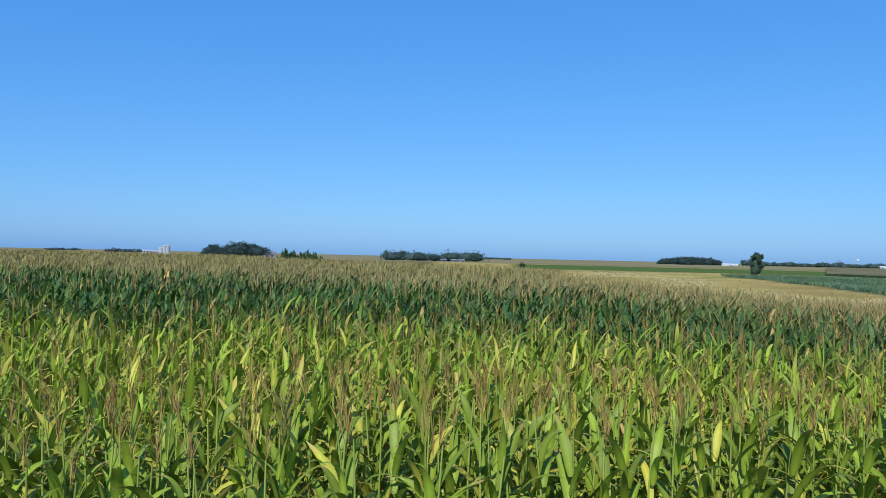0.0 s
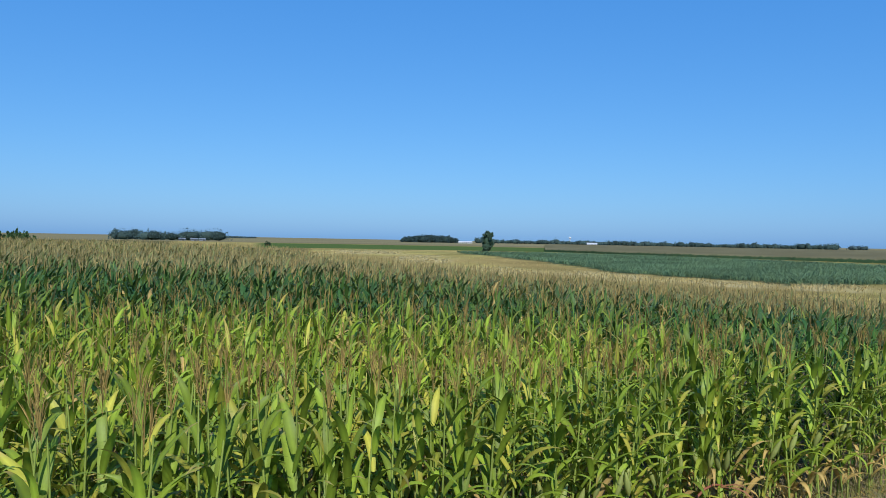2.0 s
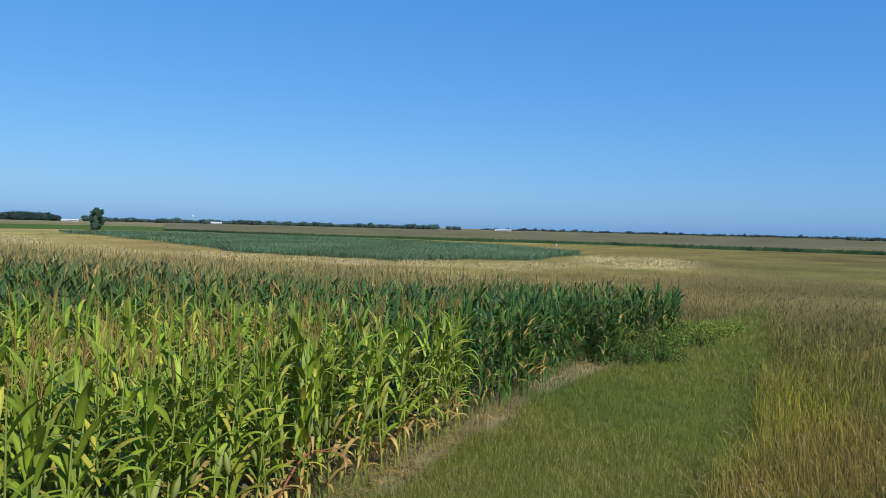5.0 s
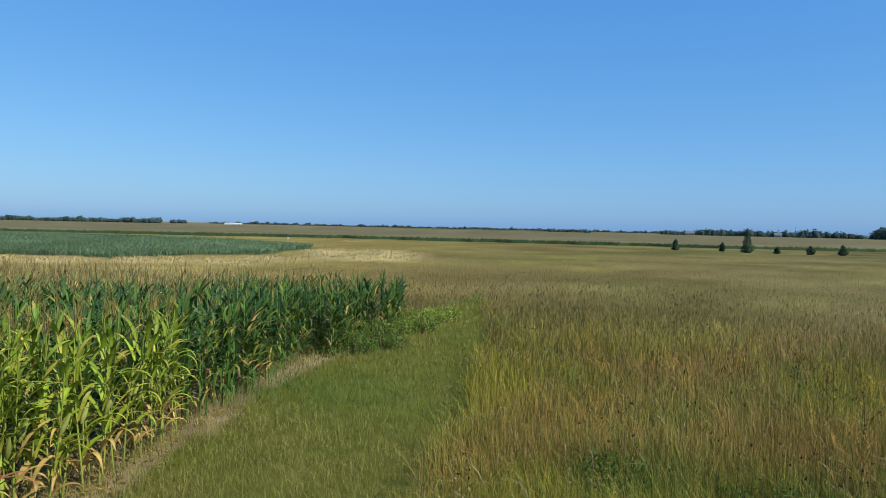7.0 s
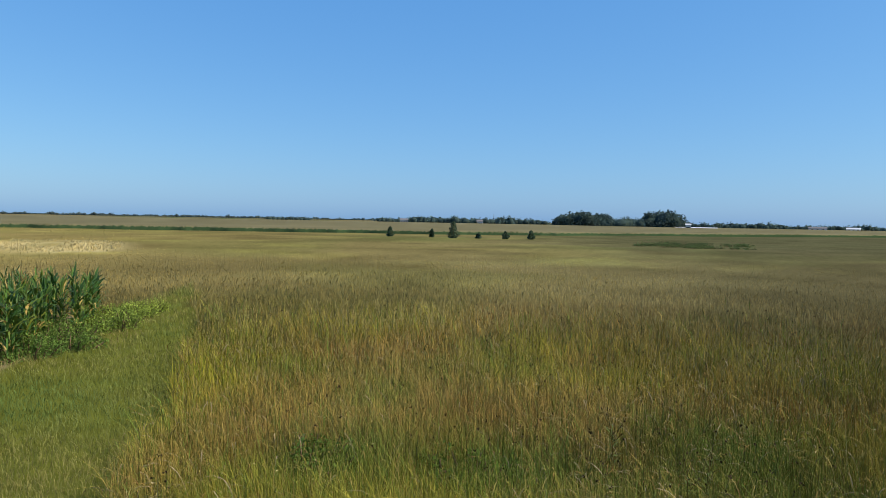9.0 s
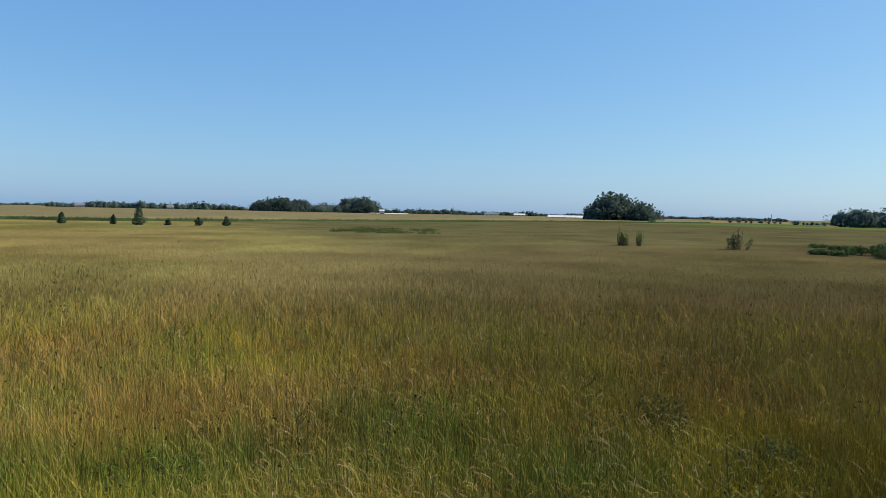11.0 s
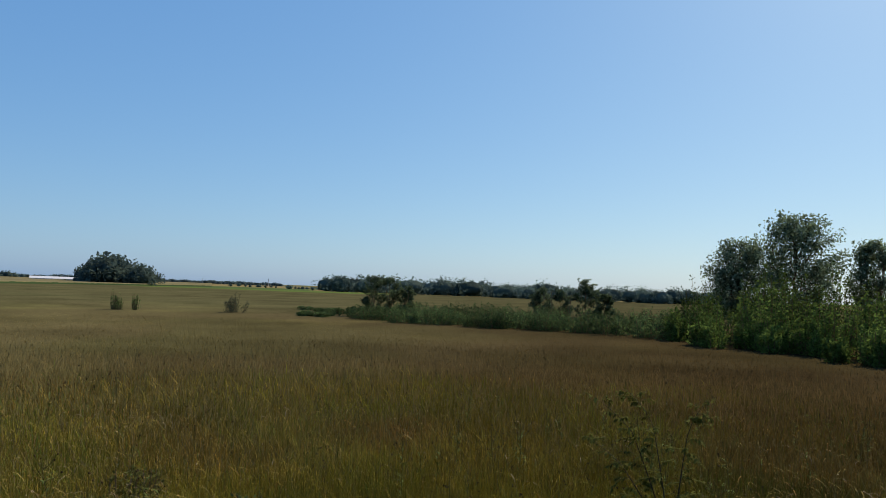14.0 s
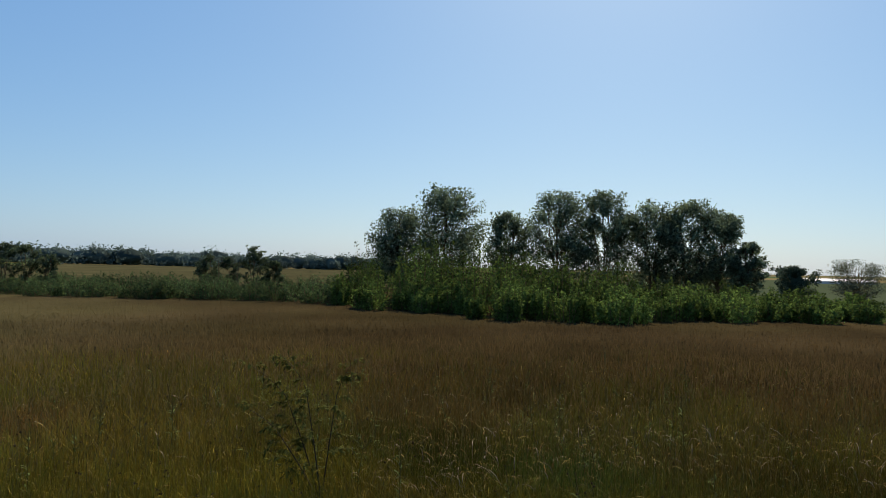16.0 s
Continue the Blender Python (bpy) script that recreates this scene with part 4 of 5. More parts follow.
woods("woods", "dense dark far grove", 100.9, 105.0, 600, 0.35, 0.97, WOOD, 0.4, True)
woods("woods", "dense dark far grove", 105.4, 107.5, 600, 0.5, 0.75, WOOD)
woods("woods", "tall dark far grove", 107.4, 109.6, 600, 0.5, 1.24, WOOD, 0.4, True)
woods("woods", "far tree belt", 110.3, 123.7, 950, 0.1, 0.36, WOOD, 0.9)
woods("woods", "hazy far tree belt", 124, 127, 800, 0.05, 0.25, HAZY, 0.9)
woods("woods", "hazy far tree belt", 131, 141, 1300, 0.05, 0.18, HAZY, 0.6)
woods("woods", "scattered far trees in the pasture", 137, 140.5, 640, -0.2, 0.08, WOOD, 2.9)
woods("woods", "scattered far trees in the pasture", 141.2, 144.3, 560, -0.25, 0.15, WOOD, 1.9)
woods("woods", "tall dense grove standing alone", 127.3, 130.0, 450, 0.9, 1.85, WOOD, 0.3, True)
woods("woods", "tall dense grove standing alone", 129.8, 131.4, 450, 0.4, 1.0, WOOD, 0.4, True)
woods("woods", "low dark edge of a far wood", 144.3, 166, 462, 0.1, 0.5, WOOD, 0.8)
woods("woods", "low dark edge of a far wood", 167.6, 175, 430, 0.2, 0.45, WOOD, 0.8)
woods("woods", "low dark edge of a far grove", 101, 109.3, 612, 0.3, 0.6, WOOD, 0.8)
woods("woods", "dark wood beyond the meadow", 144, 162, 450, 0.7, 1.25, WOOD, 0.7)
woods("woods", "dark wood beyond the meadow", 158, 167, 420, 0.4, 0.8, WOOD, 0.6)
woods("woods", "dark wood beyond the meadow", 167.6, 176, 420, 0.6, 0.9, WOOD, 0.6)
woods("woods", "far round trees", 201.8, 204.2, 700, 0.2, 0.32, WOOD, 2.5)



def broad_tree(name, label, place, height, spread, leaves, leaf, tint, seed, trunk=0.22, group="", start=0.2, clumps=120):
    """Several leaders from a low fork, with boughs that end in clumps of leaves."""
    r = np.random.default_rng(seed)
    thing = new(name)
    thing.location = (place[0], place[1], float(land_height(np.array([place[0]]), np.array([place[1]]))[0]))
    wood, leaders = Heap(), []
    fork = height * max(0.05, start - 0.12)
    v, q = tube([(0, 0, -0.1), (0.02, 0, fork * 0.6), (0, 0, fork)], [trunk * 1.25, trunk, trunk * 0.9], 8)
    wood.add(v, [q])
    for i in range(4):
        a = i * 1.57 + r.normal(0, 0.3)
        t = np.linspace(0, 1, 7)
        reach = spread * 0.26 * r.uniform(0.3, 1.0)
        line = np.c_[np.sin(a) * reach * t**0.8, np.cos(a) * reach * t**0.8, fork + (height * r.uniform(0.78, 0.9) - fork) * t] + np.c_[r.normal(0, 0.012 * height, (7, 2)) * t[:, None], 0 * t]
        v, q = tube(line, trunk * np.linspace(0.62, 0.1, 7), 6)
        wood.add(v, [q])
        leaders.append(line)
    wood.make("trunk", M_BARK, thing)
    boughs, blobs = Heap(), []
    for i in range(clumps):
        t = start + (0.93 - start) * r.random() ** 0.85
        k = (t - 0.58) / (0.36 if t > 0.58 else 0.54)
        reach = spread * 0.5 * math.sqrt(max(0.02, 1 - k * k)) * math.sqrt(r.uniform(0.12, 1.0))
        a = r.uniform(0, 6.28)
        end = np.array((math.sin(a) * reach, math.cos(a) * reach, height * t))
        line = min(leaders, key=lambda q: float(np.hypot(*(q[4, :2] - end[:2]))))
        at = np.array([np.interp(end[2] - 0.45 * reach - 0.08 * height, line[:, 2], line[:, c]) for c in range(3)])
        v, q = tube([at, (at + end) / 2 + (0, 0, 0.04 * height * r.normal()), end], [trunk * 0.2, trunk * 0.12, trunk * 0.04], 4)
        boughs.add(v, [q])
        rad = spread * r.uniform(0.065, 0.125)
        blobs.append((*end, rad))
        if reach > 0.2 * spread:
            blobs.append((*(at + (end - at) * r.uniform(0.55, 0.8)), rad * 0.7))
        if t > 0.75:
            blobs.append((end[0] + r.normal(0, rad), end[1] + r.normal(0, rad), end[2] + rad * 0.8, rad * 0.35))
    tagged(boughs.make("bough", M_BARK, thing), kind="stuff")
    blobs = np.array(blobs)
    pick = r.choice(len(blobs), leaves, p=blobs[:, 3] ** 2 / (blobs[:, 3] ** 2).sum())
    at = blobs[pick, :3] + np.clip(r.normal(0, 0.58, (leaves, 3)), -1.15, 1.15) * blobs[pick, 3:] * (1, 1, 0.8)
    v, q = cards(at, leaf * r.uniform(0.6, 1.3, leaves), 1.3)
    crown = Heap()
    crown.add(v, [q], np.repeat(np.array(tint) * (r.uniform(0.75, 1.25, len(blobs))[pick][:, None] * r.uniform(0.75, 1.25, (leaves, 1))), 4, 0))
    out = (at - (0, 0, height * 0.45)) / (spread, spread, height)
    out = out / (np.linalg.norm(out, axis=1)[:, None] + 1e-6) + (0, 0, 0.35) + r.normal(0, 0.5, at.shape)
    out /= np.linalg.norm(out, axis=1)[:, None]
    crown.make("crown", M_FOLIAGE, thing, normals=np.repeat(out, 4, 0))
    return tagged(thing, label, "tree", group)


def cedar(place, height, spread, seed):
    """A small dense cone of foliage down to the grass."""
    r = np.random.default_rng(seed)
    thing = new("red_cedar")
    thing.location = (place[0], place[1], float(land_height(np.array([place[0]]), np.array([place[1]]))[0]))
    v, q = tube([(0, 0, -0.1), (0, 0, height * 0.9)], [0.07, 0.02], 6)
    solid("trunk", v, [q], M_BARK, thing)
    n = 1500
    t = r.random(n) ** 1.5
    a = r.uniform(0, 6.28, n)
    lobe = 0.9 + 0.3 * np.sin(3 * a + seed) + 0.25 * np.sin(9 * t + 2 * a + seed)
    rad = 0.5 * spread * np.minimum(1.0, 0.55 + 3 * t) * (1 - t) ** 0.5 * lobe * np.sqrt(r.uniform(0.25, 1, n))
    at = np.c_[np.sin(a) * rad, np.cos(a) * rad, 0.05 + height * 0.98 * t]
    v, q = cards(at, 0.2 * r.uniform(0.6, 1.3, n), 1.4)
    heap = Heap()
    heap.add(v, [q], np.repeat(np.array((0.085, 0.125, 0.075)) * r.uniform(0.7, 1.3, (n, 1)), 4, 0))
    heap.make("foliage", M_FOLIAGE, thing)
    return tagged(thing, "small dark cedar standing in the meadow", "cedar", "cedars in the meadow")


CW = (0.145, 0.215, 0.135)
for i, (b, el, wide, d) in enumerate(((175.7, 4.75, 6.2, 76), (179.3, 6.25, 9.0, 78), (184.4, 4.6, 5.2, 80), (188.2, 6.2, 8.0, 79), (191.7, 6.3, 6.8, 80), (195.3, 5.55, 7.2, 81), (197.8, 5.5, 7.6, 80), (199.9, 5.0, 5.6, 82), (201.8, 2.5, 3.6, 78))):
    broad_tree("cottonwood_tree", "tall open-crowned cottonwood tree behind willow shrubs", spot(b, d), rise(d, el), wide, int(2100 * wide), 0.19, CW, 60 + i, 0.2, "cottonwoods behind the shrubs")

r = np.random.default_rng(5)
WILLOW = (0.085, 0.14, 0.036)
for i in range(46):
    b = 171.8 + i * 0.95 + r.normal(0, 0.5)
    front = np.interp(b, (172, 176, 184, 193, 197, 210, 216), (58, 53, 46.5, 47, 52, 60, 64))
    for row in range(3):
        d = front + 1.5 + row * 4.5 + r.uniform(-0.8, 4.0)
        low = np.interp(b, (172, 176, 186, 197, 206, 215), (2.0, 2.5, 2.6, 2.2, 1.9, 1.9))
        tall = rise(d, np.interp(b, (171.5, 174.5, 180, 184.5, 188, 197, 206, 215), (0.5, 2.3, 2.6, 2.5, 1.6, -0.2, -1.0, -1.1)))
        h = max(1.3, (low + (tall - low) * row / 2) * r.uniform(0.7, 1.25))
        # each row back gets a darker tint, standing in for shade
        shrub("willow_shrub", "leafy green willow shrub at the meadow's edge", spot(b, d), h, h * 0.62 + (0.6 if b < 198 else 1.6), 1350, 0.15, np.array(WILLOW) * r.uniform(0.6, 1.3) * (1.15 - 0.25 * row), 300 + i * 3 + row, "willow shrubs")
for i in range(84):
    b = 142.5 + i * 0.358 + r.normal(0, 0.8)
    d = np.interp(b, (138, 149, 158, 164, 172), (90, 75, 69, 69, 62)) + 20 * r.random() ** 1.5
    h = float(np.interp(b, (138, 145, 149, 172), (0.35, 0.7, 2.0, 2.5))) * r.uniform(0.5, 1.2)
    shrub("willow_shrub", "low green shrub of a thicket in the meadow", spot(b, d), h, h * 1.5 + 1.4, 900, 0.135, np.array((0.058, 0.095, 0.038)) * r.uniform(0.65, 1.3), 500 + i, "low thicket shrubs")
# understory filled with dark-tinted leaves: shade below the trees put into colour
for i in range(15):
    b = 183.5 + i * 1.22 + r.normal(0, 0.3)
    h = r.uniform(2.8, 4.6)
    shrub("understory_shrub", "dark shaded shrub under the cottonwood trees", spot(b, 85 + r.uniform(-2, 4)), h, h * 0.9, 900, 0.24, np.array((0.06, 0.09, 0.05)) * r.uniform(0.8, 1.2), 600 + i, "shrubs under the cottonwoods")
for b, d, el, w in ((148.3, 88, 1.0, 2.9), (149.6, 89, 0.95, 3.4), (150.9, 88, 0.3, 2.2), (161.5, 82, 0.6, 3.0), (163.0, 80, 0.5, 2.6), (164.8, 76, 1.4, 2.6), (166.2, 77, 0.3, 2.2)):
    broad_tree("young_tree", "slim dark green tree rising from the thicket", spot(b, d), rise(d, el), w, 3600, 0.14, (0.075, 0.115, 0.065), int(b * 10), 0.08, "trees of the thicket", 0.22, 40)
for b, d, el in ((162.2, 78, 1.0), (163.6, 75, 0.7)):
    tree("dead_tree", "bare grey dead tree in the thicket", spot(b, d), rise(d, el), 2.4, 30, 0.12, (0.1, 0.1, 0.06), int(b * 7), 0.09, "dead tree", "dead trees", 0.3)
tree("lone_tree", "lone dark green tree between reeds and dry grass", spot(23.5, 195), rise(195, 0.8), 3.4, 2200, 0.4, (0.08, 0.13, 0.085), 83, 0.2, start=0.08, core=0.34)
for b, d, el, w in ((93.0, 136, -0.12, 2.3), (88.0, 140, -0.62, 1.4), (91.3, 140, -0.75, 1.1), (99.1, 136, -0.75, 1.5), (97.1, 136, -0.85, 1.5), (95.0, 137, -1.0, 1.2)):
    cedar(spot(b, d), rise(d, el), w, int(b * 10))
for i in range(4):
    shrub("willow_shrub", "willow clump standing in the far corn", spot(-12.4 + i * 0.8, 227 + 3 * (i % 2)), (5.2, 4.7, 5.3, 4.4)[i], 4.2, 1400, 0.4, (0.09, 0.16, 0.06), 700 + i, "willow clump in the corn")
shrub("bush", "small round bush at a field edge", spot(6.3, 290), 1.9, 2.6, 300, 0.4, (0.06, 0.1, 0.05), 711)
for i in range(16):
    shrub("meadow_shrub", "low green shrub patch in the meadow", spot(107.6 + 7.2 * r.random(), 116 + r.uniform(-8, 12)), r.uniform(0.2, 0.5), r.uniform(2.2, 5.0), 320, 0.14, np.array((0.085, 0.12, 0.045)) * r.uniform(0.8, 1.2), 720 + i, "low shrubs in the meadow")
for b, h in ((129.5, 2.4), (129.9, 1.9), (131.0, 2.3)):
    shrub("poplar_sapling", "slim green poplar sapling in the meadow", spot(b, 88), h, 1.0, 300, 0.11, (0.085, 0.14, 0.045), int(b * 9), "poplar saplings")
shrub("dead_bush", "mostly bare grey-brown spreading bush in the meadow", spot(137.9, 88), 2.3, 3.0, 1100, 0.11, (0.06, 0.07, 0.045), 733, "", "bush")
tree("round_tree", "dense dark round tree in the pasture", spot(205.0, 120), 5.1, 5.8, 8000, 0.22, (0.06, 0.09, 0.06), 741, 0.2, start=0.05, core=0.16)
broad_tree("thin_tree", "wide open pale tree in the pasture", spot(208.9, 110), 5.4, 7.6, 8000, 0.14, (0.11, 0.14, 0.10), 742, 0.16, "", 0.14, 80)
for i in range(16):
    x = 17.5 + 0.56 * i
    y = 8.3 + 0.17 * (x - 17.5) - 0.012 * (x - 17.5) ** 2 + r.normal(0, 0.35)
    shrub("green_weeds", "bright green leafy weeds at the end of the corn", (x, y), r.uniform(0.5, 0.8) - 0.02 * i, 1.7, 1700, 0.048, np.array((0.13, 0.215, 0.05)) * (1 + 0.025 * i) + np.array((0.008, 0.004, 0)) * i, 760 + i, "leafy weeds by the corn", "weeds")


# ---------------------------------------------------------------- weeds near by
def tall_weed(place, height, seed):
    """A slim sapling: dark leaning stems whose tips arch over, with narrow leaves along the twigs."""
    q = np.random.default_rng(seed)
    thing = new("tall_weed")
    thing.location = (*place, 0)
    for a, reach, h, droop in ((1.3, 0.16, 1.0, 0.5), (1.6, 0.34, 0.92, 0.6), (1.5, 0.42, 0.66, 0.3), (-1.4, 0.12, 0.95, 0.25)):
        t = np.linspace(0, 1, 12)
        out = reach * height * t**1.2 + droop * np.clip(t - 0.72, 0, 1) ** 1.3 * 2.2
        at = np.c_[math.sin(a) * out, math.cos(a) * out, height * h * (t - 0.55 * np.clip(t - 0.72, 0, 1) ** 1.5)]
        v, f = tube(at, np.linspace(0.013, 0.003, 12), 5)
        stem = solid("stem", v, [f], M_STEM, thing)
        leaves, twigs = Heap(), Heap()
        for k in range(24):
            u = q.uniform(0.3, 1.0)
            root = np.array([np.interp(u, t, at[:, c]) for c in range(3)])
            az, length = q.normal(a, 1.3), q.uniform(0.15, 0.5) * (1.2 - 0.5 * u) * height / 2.4
            v, f, per = ribbons(root[None], az, length, 0.005, radians(q.uniform(15, 55)), radians(q.uniform(40, 95)), 5, 0, 0.3, ((0, 1), (1, 0.4)))
            twigs.add(v, [f], (0.05, 0.045, 0.025))
            mid = v.reshape(6, 2, 3).mean(1)
            m = 18
            w = np.linspace(0.2, 1.0, m)
            spots = np.stack([np.interp(w, np.linspace(0, 1, 6), mid[:, c]) for c in range(3)], 1)
            v, f, per = ribbons(spots, az + q.normal(0, 0.7, m), q.uniform(0.06, 0.11, m), 0.03, np.radians(q.uniform(-40, 30, m)), radians(35), 2)
            leaves.add(v, [f], np.repeat(np.array((0.10, 0.11, 0.028)) * q.uniform(0.5, 1.3, (m, 1)), per, 0))
        twigs.make("twigs", M_GRASS, stem)
        leaves.make("leaves", M_FOLIAGE, stem)
    return tagged(thing, "slim arching sapling with small leaves in the grass", "sapling")


tall_weed(spot(171.0, 11.2), 2.3, 1)


def prairie_forb(seed):
    """A dark branching flower stalk with dried round heads and a few narrow leaves."""
    q = np.random.default_rng(seed)
    thing = new("prairie_forb")
    h = 1.15
    t = np.linspace(0, 1, 6)
    main = np.c_[0.08 * np.sin(2 * t + seed) * t, 0.08 * np.cos(3 * t + seed) * t, h * t]
    stems, leaves = Heap(), Heap()
    v, f = tube(main, np.linspace(0.008, 0.004, 6), 4)
    stems.add(v, [f], (0.09, 0.075, 0.025))
    ends = [main[-1]]
    for i in range(5):
        u = q.uniform(0.5, 0.95)
        at = np.array([np.interp(u, t, main[:, c]) for c in range(3)])
        a, reach = q.uniform(0, 6.28), q.uniform(0.08, 0.22)
        end = at + [math.sin(a) * reach, math.cos(a) * reach, q.uniform(0.1, 0.22)]
        v, f = tube([at, (at + end) / 2 - [0, 0, 0.02], end], [0.005, 0.004, 0.003], 4)
        stems.add(v, [f], (0.09, 0.075, 0.025))
        ends.append(end)
    for e in ends:
        v, f = lump(np.array(e), np.array((0.012, 0.012, 0.011)) * q.uniform(0.8, 1.4), 0.15, q)
        solid("seed_head", v, [f], M_GRASS, thing, np.array((0.06, 0.042, 0.02)) * q.uniform(0.6, 1.4))
    m = 22
    u = q.uniform(0.1, 0.8, m)
    roots = np.stack([np.interp(u, t, main[:, c]) for c in range(3)], 1)
    v, f, per = ribbons(roots, q.uniform(0, 6.28, m), q.uniform(0.09, 0.2, m), 0.024, np.radians(q.uniform(10, 60, m)), radians(60), 3)
    leaves.add(v, [f], np.repeat(np.array((0.09, 0.12, 0.035)) * q.uniform(0.6, 1.3, (m, 1)), per, 0))
    stems.make("stem", M_GRASS, thing)
    tagged(leaves.make("foliage", M_GRASS, thing), kind="stuff")
    return tagged(thing, "dark branching flower stalk with dried heads among the grass", "wildflower", "dried flower stalks")


forbs = [prairie_forb(s) for s in range(4)]
fr, i = np.random.default_rng(77), 0
while i < 110:
    x, y = spot(fr.uniform(88, 216), 8.5 * (20 / 8.5) ** fr.random())
    if field(np.array([x]), np.array([y]), 3.0, 38)[0] < 0.5:
        continue
    m, k = pose(x, y, 0, fr.normal(0, 5), fr.normal(0, 5), fr.uniform(0, 360)), fr.uniform(0.7, 1.1)
    ob = forbs[i] if i < 4 else copy_thing(forbs[i % 4], m)
    ob.matrix_basis = m
    ob.scale = (k, k, k)
    i += 1
for b, d, h, c in ((134.3, 12.4, 0.75, (0.10, 0.10, 0.03)), (141, 11.0, 0.6, (0.07, 0.10, 0.035)), (97, 9.6, 0.6, (0.09, 0.15, 0.03)), (86, 9.8, 0.65, (0.10, 0.17, 0.035))):
    shrub("weed_clump", "matted clump of darker weeds in the grass", spot(b, d), h, 1.3, 1100, 0.045, c, int(b * 5), "weed clumps", "weeds")


# ---------------------------------------------------------------- farm buildings far off
def box(heap, x0, x1, y0, y1, z0, z1, tint):
    v = [(x, y, z) for z in (z0, z1) for y in (y0, y1) for x in (x0, x1)]
    heap.add(v, [[(0, 2, 3, 1), (4, 5, 7, 6), (0, 1, 5, 4), (2, 6, 7, 3), (0, 4, 6, 2), (1, 3, 7, 5)]], tint)


def shed(name, label, b, d, wide, deep, high, roof, walls, top, category="building", windows=3, lift=0.0):
    """A gabled building: walls, roof with overhang, door and windows."""
    thing = new(name)
    thing.matrix_basis = pose(*spot(b, d), lift, 0, 0, -b)
    h = Heap()
    box(h, -wide / 2, wide / 2, -deep / 2, deep / 2, -0.3, high, (0.5, 0.5, 0.5))
    h.make("wall", walls, thing, False)
    h = Heap()
    o = 0.35
    pts = []
    for x in (-wide / 2 - o, wide / 2 + o):
        pts += [(x, -deep / 2 - o, high - 0.15), (x, 0, high + roof), (x, deep / 2 + o, high - 0.15), (x, -deep / 2 - o, high + 0.05), (x, 0, high + roof + 0.2), (x, deep / 2 + o, high + 0.05)]
    h.add(pts, [[(0, 6, 7, 1), (1, 7, 8, 2), (3, 4, 10, 9), (4, 5, 11, 10), (0, 3, 9, 6), (2, 8, 11, 5), (0, 1, 4, 3), (1, 2, 5, 4), (6, 9, 10, 7), (7, 10, 11, 8)]])
    h.make("roof", top, thing, False)
    for side in (-1, 1):
        h = Heap()
        x = side * wide / 2
        h.add([(x, -deep / 2, high - 0.02), (x, deep / 2, high - 0.02), (x, 0, high + roof)], [[(0, 1, 2)]])
        h.make("gable", walls, thing, False)
    for i in range(windows):
        h = Heap()
        x = (i + 0.5) / windows * wide * 0.9 - wide * 0.45
        door = i == windows // 2
        box(h, x - 0.6, x + 0.6, -deep / 2 - 0.05, -deep / 2 + 0.05, 0.0 if door else high * 0.4, min(high * 0.85, 2.1), (0.1, 0.1, 0.1))
        h.make("door" if door else "window", M_DARK, thing, False)
    return tagged(thing, label, category)


def grain_bin(b, d, radius, high):
    thing = new("grain_bin")
    thing.matrix_basis = pose(*spot(b, d), 0, 0, 0, -b)
    v, q = tube([(0, 0, -0.2), (0, 0, high * 0.5), (0, 0, high)], [radius] * 3, 20)
    solid("wall", v, [q], M_STEEL, thing, smooth=True)
    v, q = tube([(0, 0, high), (0, 0, high + radius * 0.5), (0, 0, high + radius * 0.55)], [radius * 1.06, 0.5, 0.05], 20)
    solid("roof", v, [q], M_STEEL, thing, smooth=False)
    return tagged(thing, "galvanised grain bin with a conical roof", "grain bin", "grain bins")


D_SILO = 820
for b, rad, high in ((-21.35, 2.8, 6.0), (-21.1, 2.8, 7.6), (-20.88, 2.6, 7.6)):
    grain_bin(b, D_SILO, rad, high)
thing = new("grain_elevator")
thing.matrix_basis = pose(*spot(-20.85, D_SILO + 8), 0, 0, 0, 21)
for x in (-1, 1):
    for y in (-1, 1):
        h = Heap()
        box(h, x - 0.15, x + 0.15, y - 0.15, y + 0.15, 0, 10.6, (0.5, 0.5, 0.5))
        h.make("post", M_STEEL, thing, False)
h = Heap()
box(h, -1.4, 1.4, -1.4, 1.4, 9.6, 11.2, (0.5, 0.5, 0.5))
h.make("head_house", M_STEEL, thing, False)
for x in (-5, 3):
    h = Heap()
    v, q = tube([(0, 0, 10.4), (x, 0, 7.6)], [0.35, 0.35], 6)
    h.add(v, [q])
    h.make("spout", M_STEEL, thing)
tagged(thing, "steel elevator leg with spouts over the grain bins", "grain elevator")
for b, w, hh in ((-22.25, 10, 2.3), (-21.75, 8, 1.9)):
    shed("farm_shed", "low pale farm shed beside grain bins", b, D_SILO - 14, w, 8, hh, 1.2, M_STEEL, M_STEEL)
shed("farm_shed", "long low shed with a grey roof", -13.7, 470, 11, 9, 2.4, 1.3, M_SHED, M_ROOF)
shed("farm_house", "small white house between trees", -16.65, 440, 3.2, 5, 2.6, 1.2, M_WHITE, M_ROOF, "house")
for b in (0.05, 0.9, 1.5):
    shed("farm_shed", "small grey shed before a grove", b, 505, 4.0, 4, 1.0, 0.5, M_SHED, M_SHED, windows=2)
shed("farm_shed", "long white barn before a tree belt", 21.7, 860, 16, 10, 1.5, 0.9, M_WHITE, M_WHITE, windows=6)
shed("farm_shed", "white shed on the far plain", 31.6, 900, 12, 8, 2.2, 1.0, M_WHITE, M_WHITE)
shed("farm_shed", "long white barn on the far plain", 53.8, 900, 20, 10, 2.0, 0.9, M_WHITE, M_WHITE, windows=5)
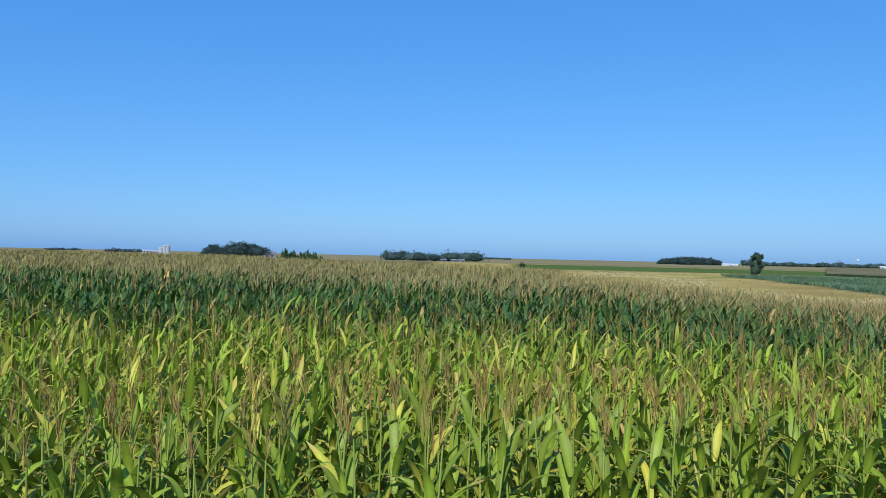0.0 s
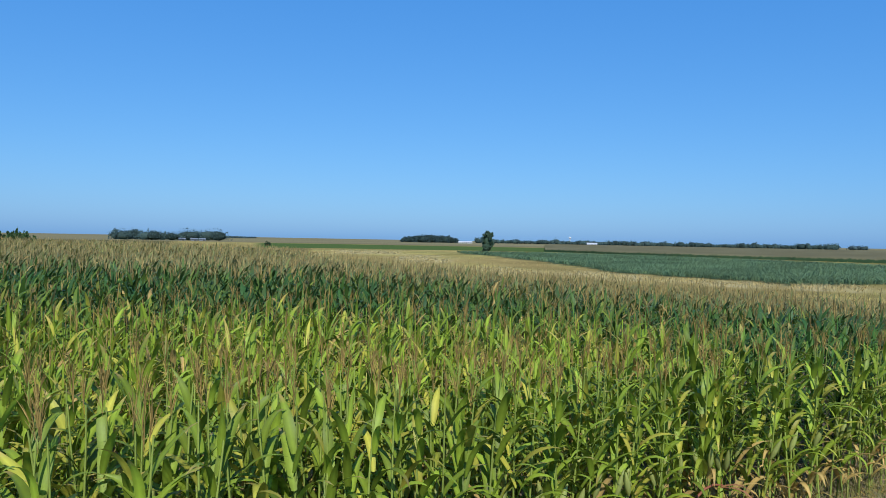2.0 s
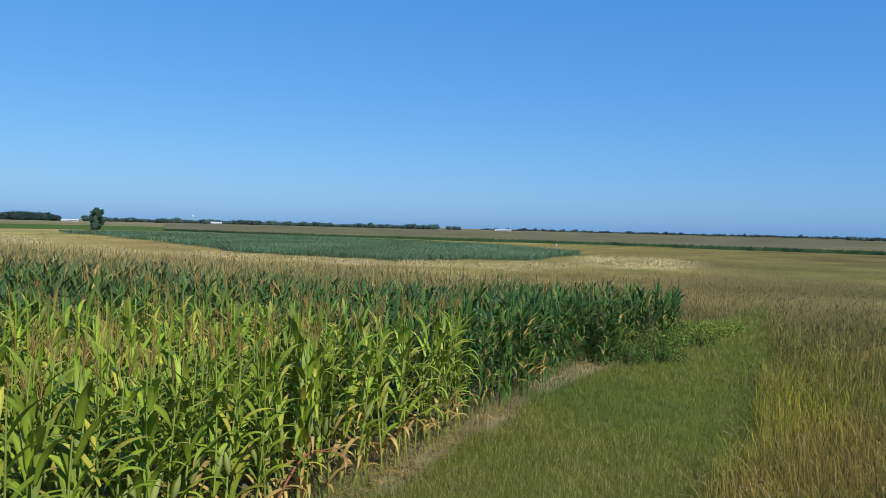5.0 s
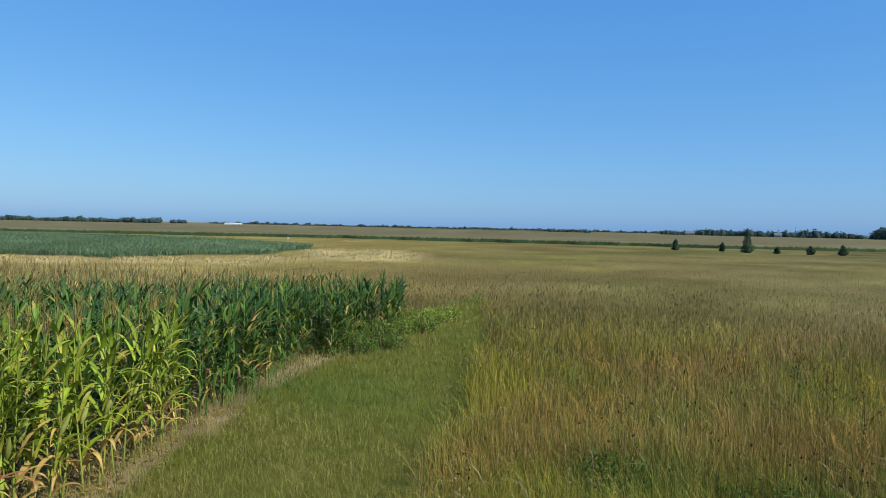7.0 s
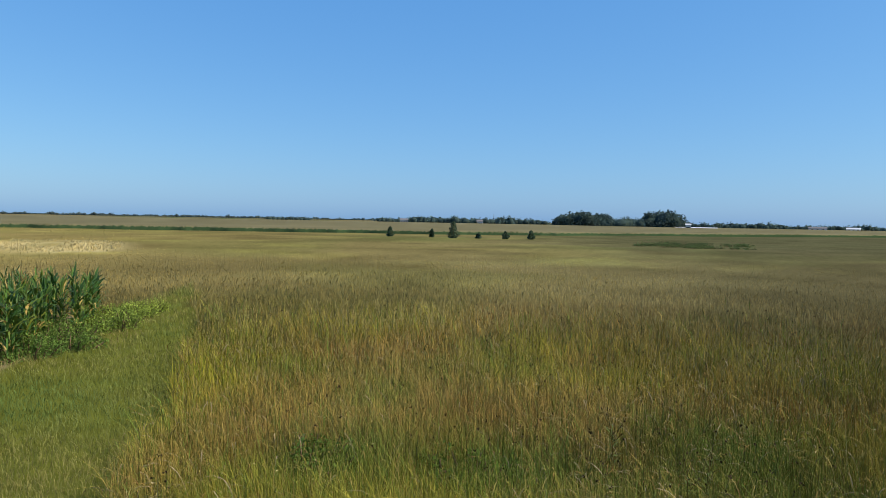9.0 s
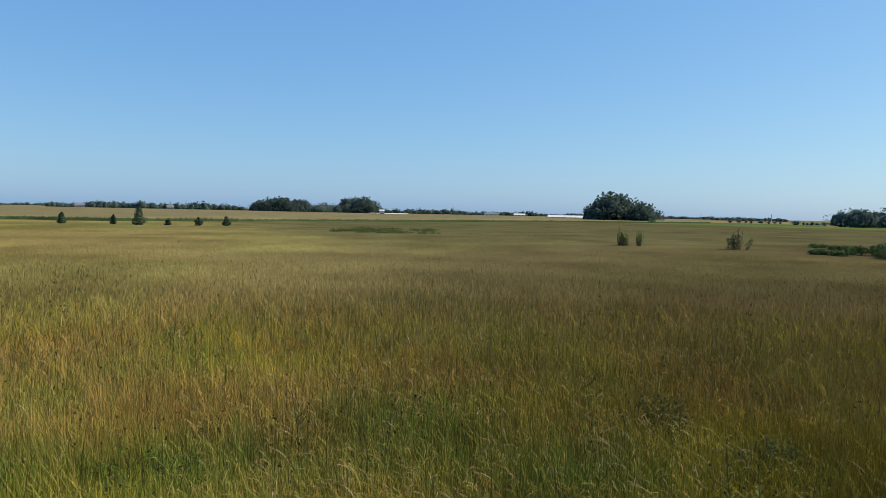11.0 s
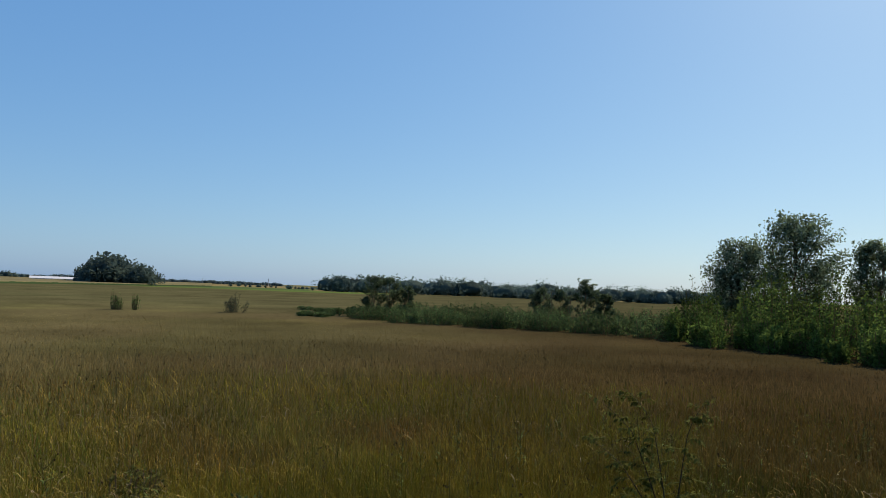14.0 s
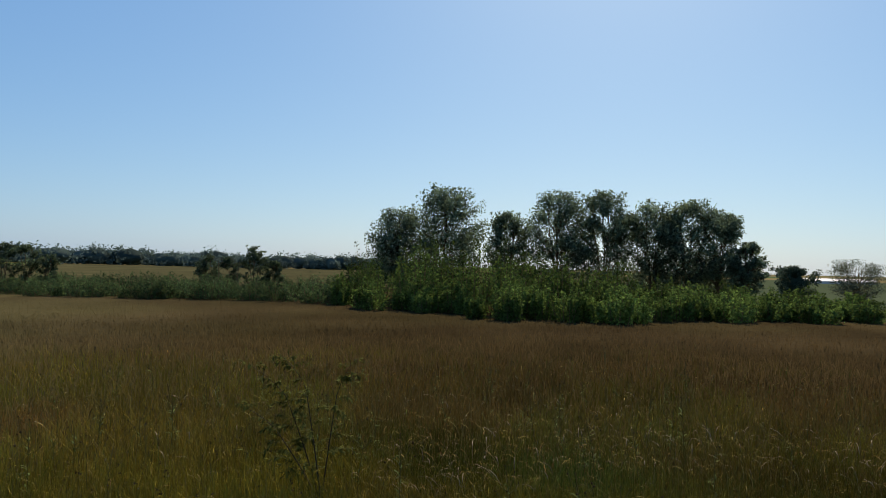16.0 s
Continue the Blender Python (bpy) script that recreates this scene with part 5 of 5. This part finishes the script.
shed("farm_house", "white farmhouse among trees", 88.9, 740, 8, 7, 3.0, 1.6, M_WHITE, M_ROOF, "house")
shed("farm_house", "white farmhouse among trees", 94.9, 690, 5.5, 6, 3.2, 1.5, M_WHITE, M_ROOF, "house")
shed("farm_shed", "white shed with a tall white end", 110.75, 560, 3.6, 5, 3.6, 0.8, M_WHITE, M_WHITE)
shed("farm_shed", "long low white farm wall and shed", 111.3, 580, 30, 5, 1.3, 0.5, M_WHITE, M_WHITE, windows=5)
shed("farm_shed", "pale machine shed on the far plain", 119.4, 800, 16, 9, 2.6, 1.4, M_WHITE, M_ROOF)
shed("farm_shed", "pale machine shed on the far plain", 121.6, 800, 12, 9, 2.4, 1.4, M_WHITE, M_WHITE)
shed("poultry_barn", "very long low white poultry barn", 125.8, 560, 38, 12, 1.7, 1.3, M_WHITE, M_WHITE, "barn", 8)
shed("poultry_barn", "long low barn with a pale roof in the pasture", 207.8, 330, 26, 9, 1.0, 0.9, M_WHITE, M_WHITE, "barn", 6)
for b, d, hh in ((29.9, 1500, 15.0),):
    thing = new("water_tower")
    thing.matrix_basis = pose(*spot(b, d), 0)
    v, q = tube([(0, 0, -0.2), (0, 0, hh - 3)], [0.9, 0.7], 8)
    solid("column", v, [q], M_WHITE, thing)
    v, q = tube([(0, 0, hh - 4.2), (0, 0, hh - 3.2), (0, 0, hh - 1.6), (0, 0, hh)], [0.7, 2.6, 2.8, 0.3], 14)
    solid("tank", v, [q], M_WHITE, thing)
    tagged(thing, "small pale water tower far off", "water tower")
thing = new("marker_stake")
thing.matrix_basis = pose(*spot(58.1, 104), 0, 2, 3)
v, q = tube([(0, 0, -0.2), (0, 0, 0.8), (0, 0, 1.5)], [0.05, 0.05, 0.045], 8)
solid("post", v, [q], M_STEEL, thing)
v, q = tube([(0, 0, 1.2), (0, 0, 1.5), (0, 0, 1.53)], [0.07, 0.07, 0.01], 8)
solid("cap", v, [q], M_WHITE, thing)
tagged(thing, "thin white-capped marker stake in the dry grass", "stake")
for b, d, hh in ((140.0, 900, 9.5), (135.2, 1100, 9.0), (96.0, 900, 12)):
    thing = new("mast")
    thing.matrix_basis = pose(*spot(b, d), 0)
    v, q = tube([(0, 0, -0.2), (0, 0, hh)], [0.5, 0.3], 6)
    solid("pole", v, [q], M_STEEL, thing)
    tagged(thing, "thin grey mast far off", "mast", "masts")
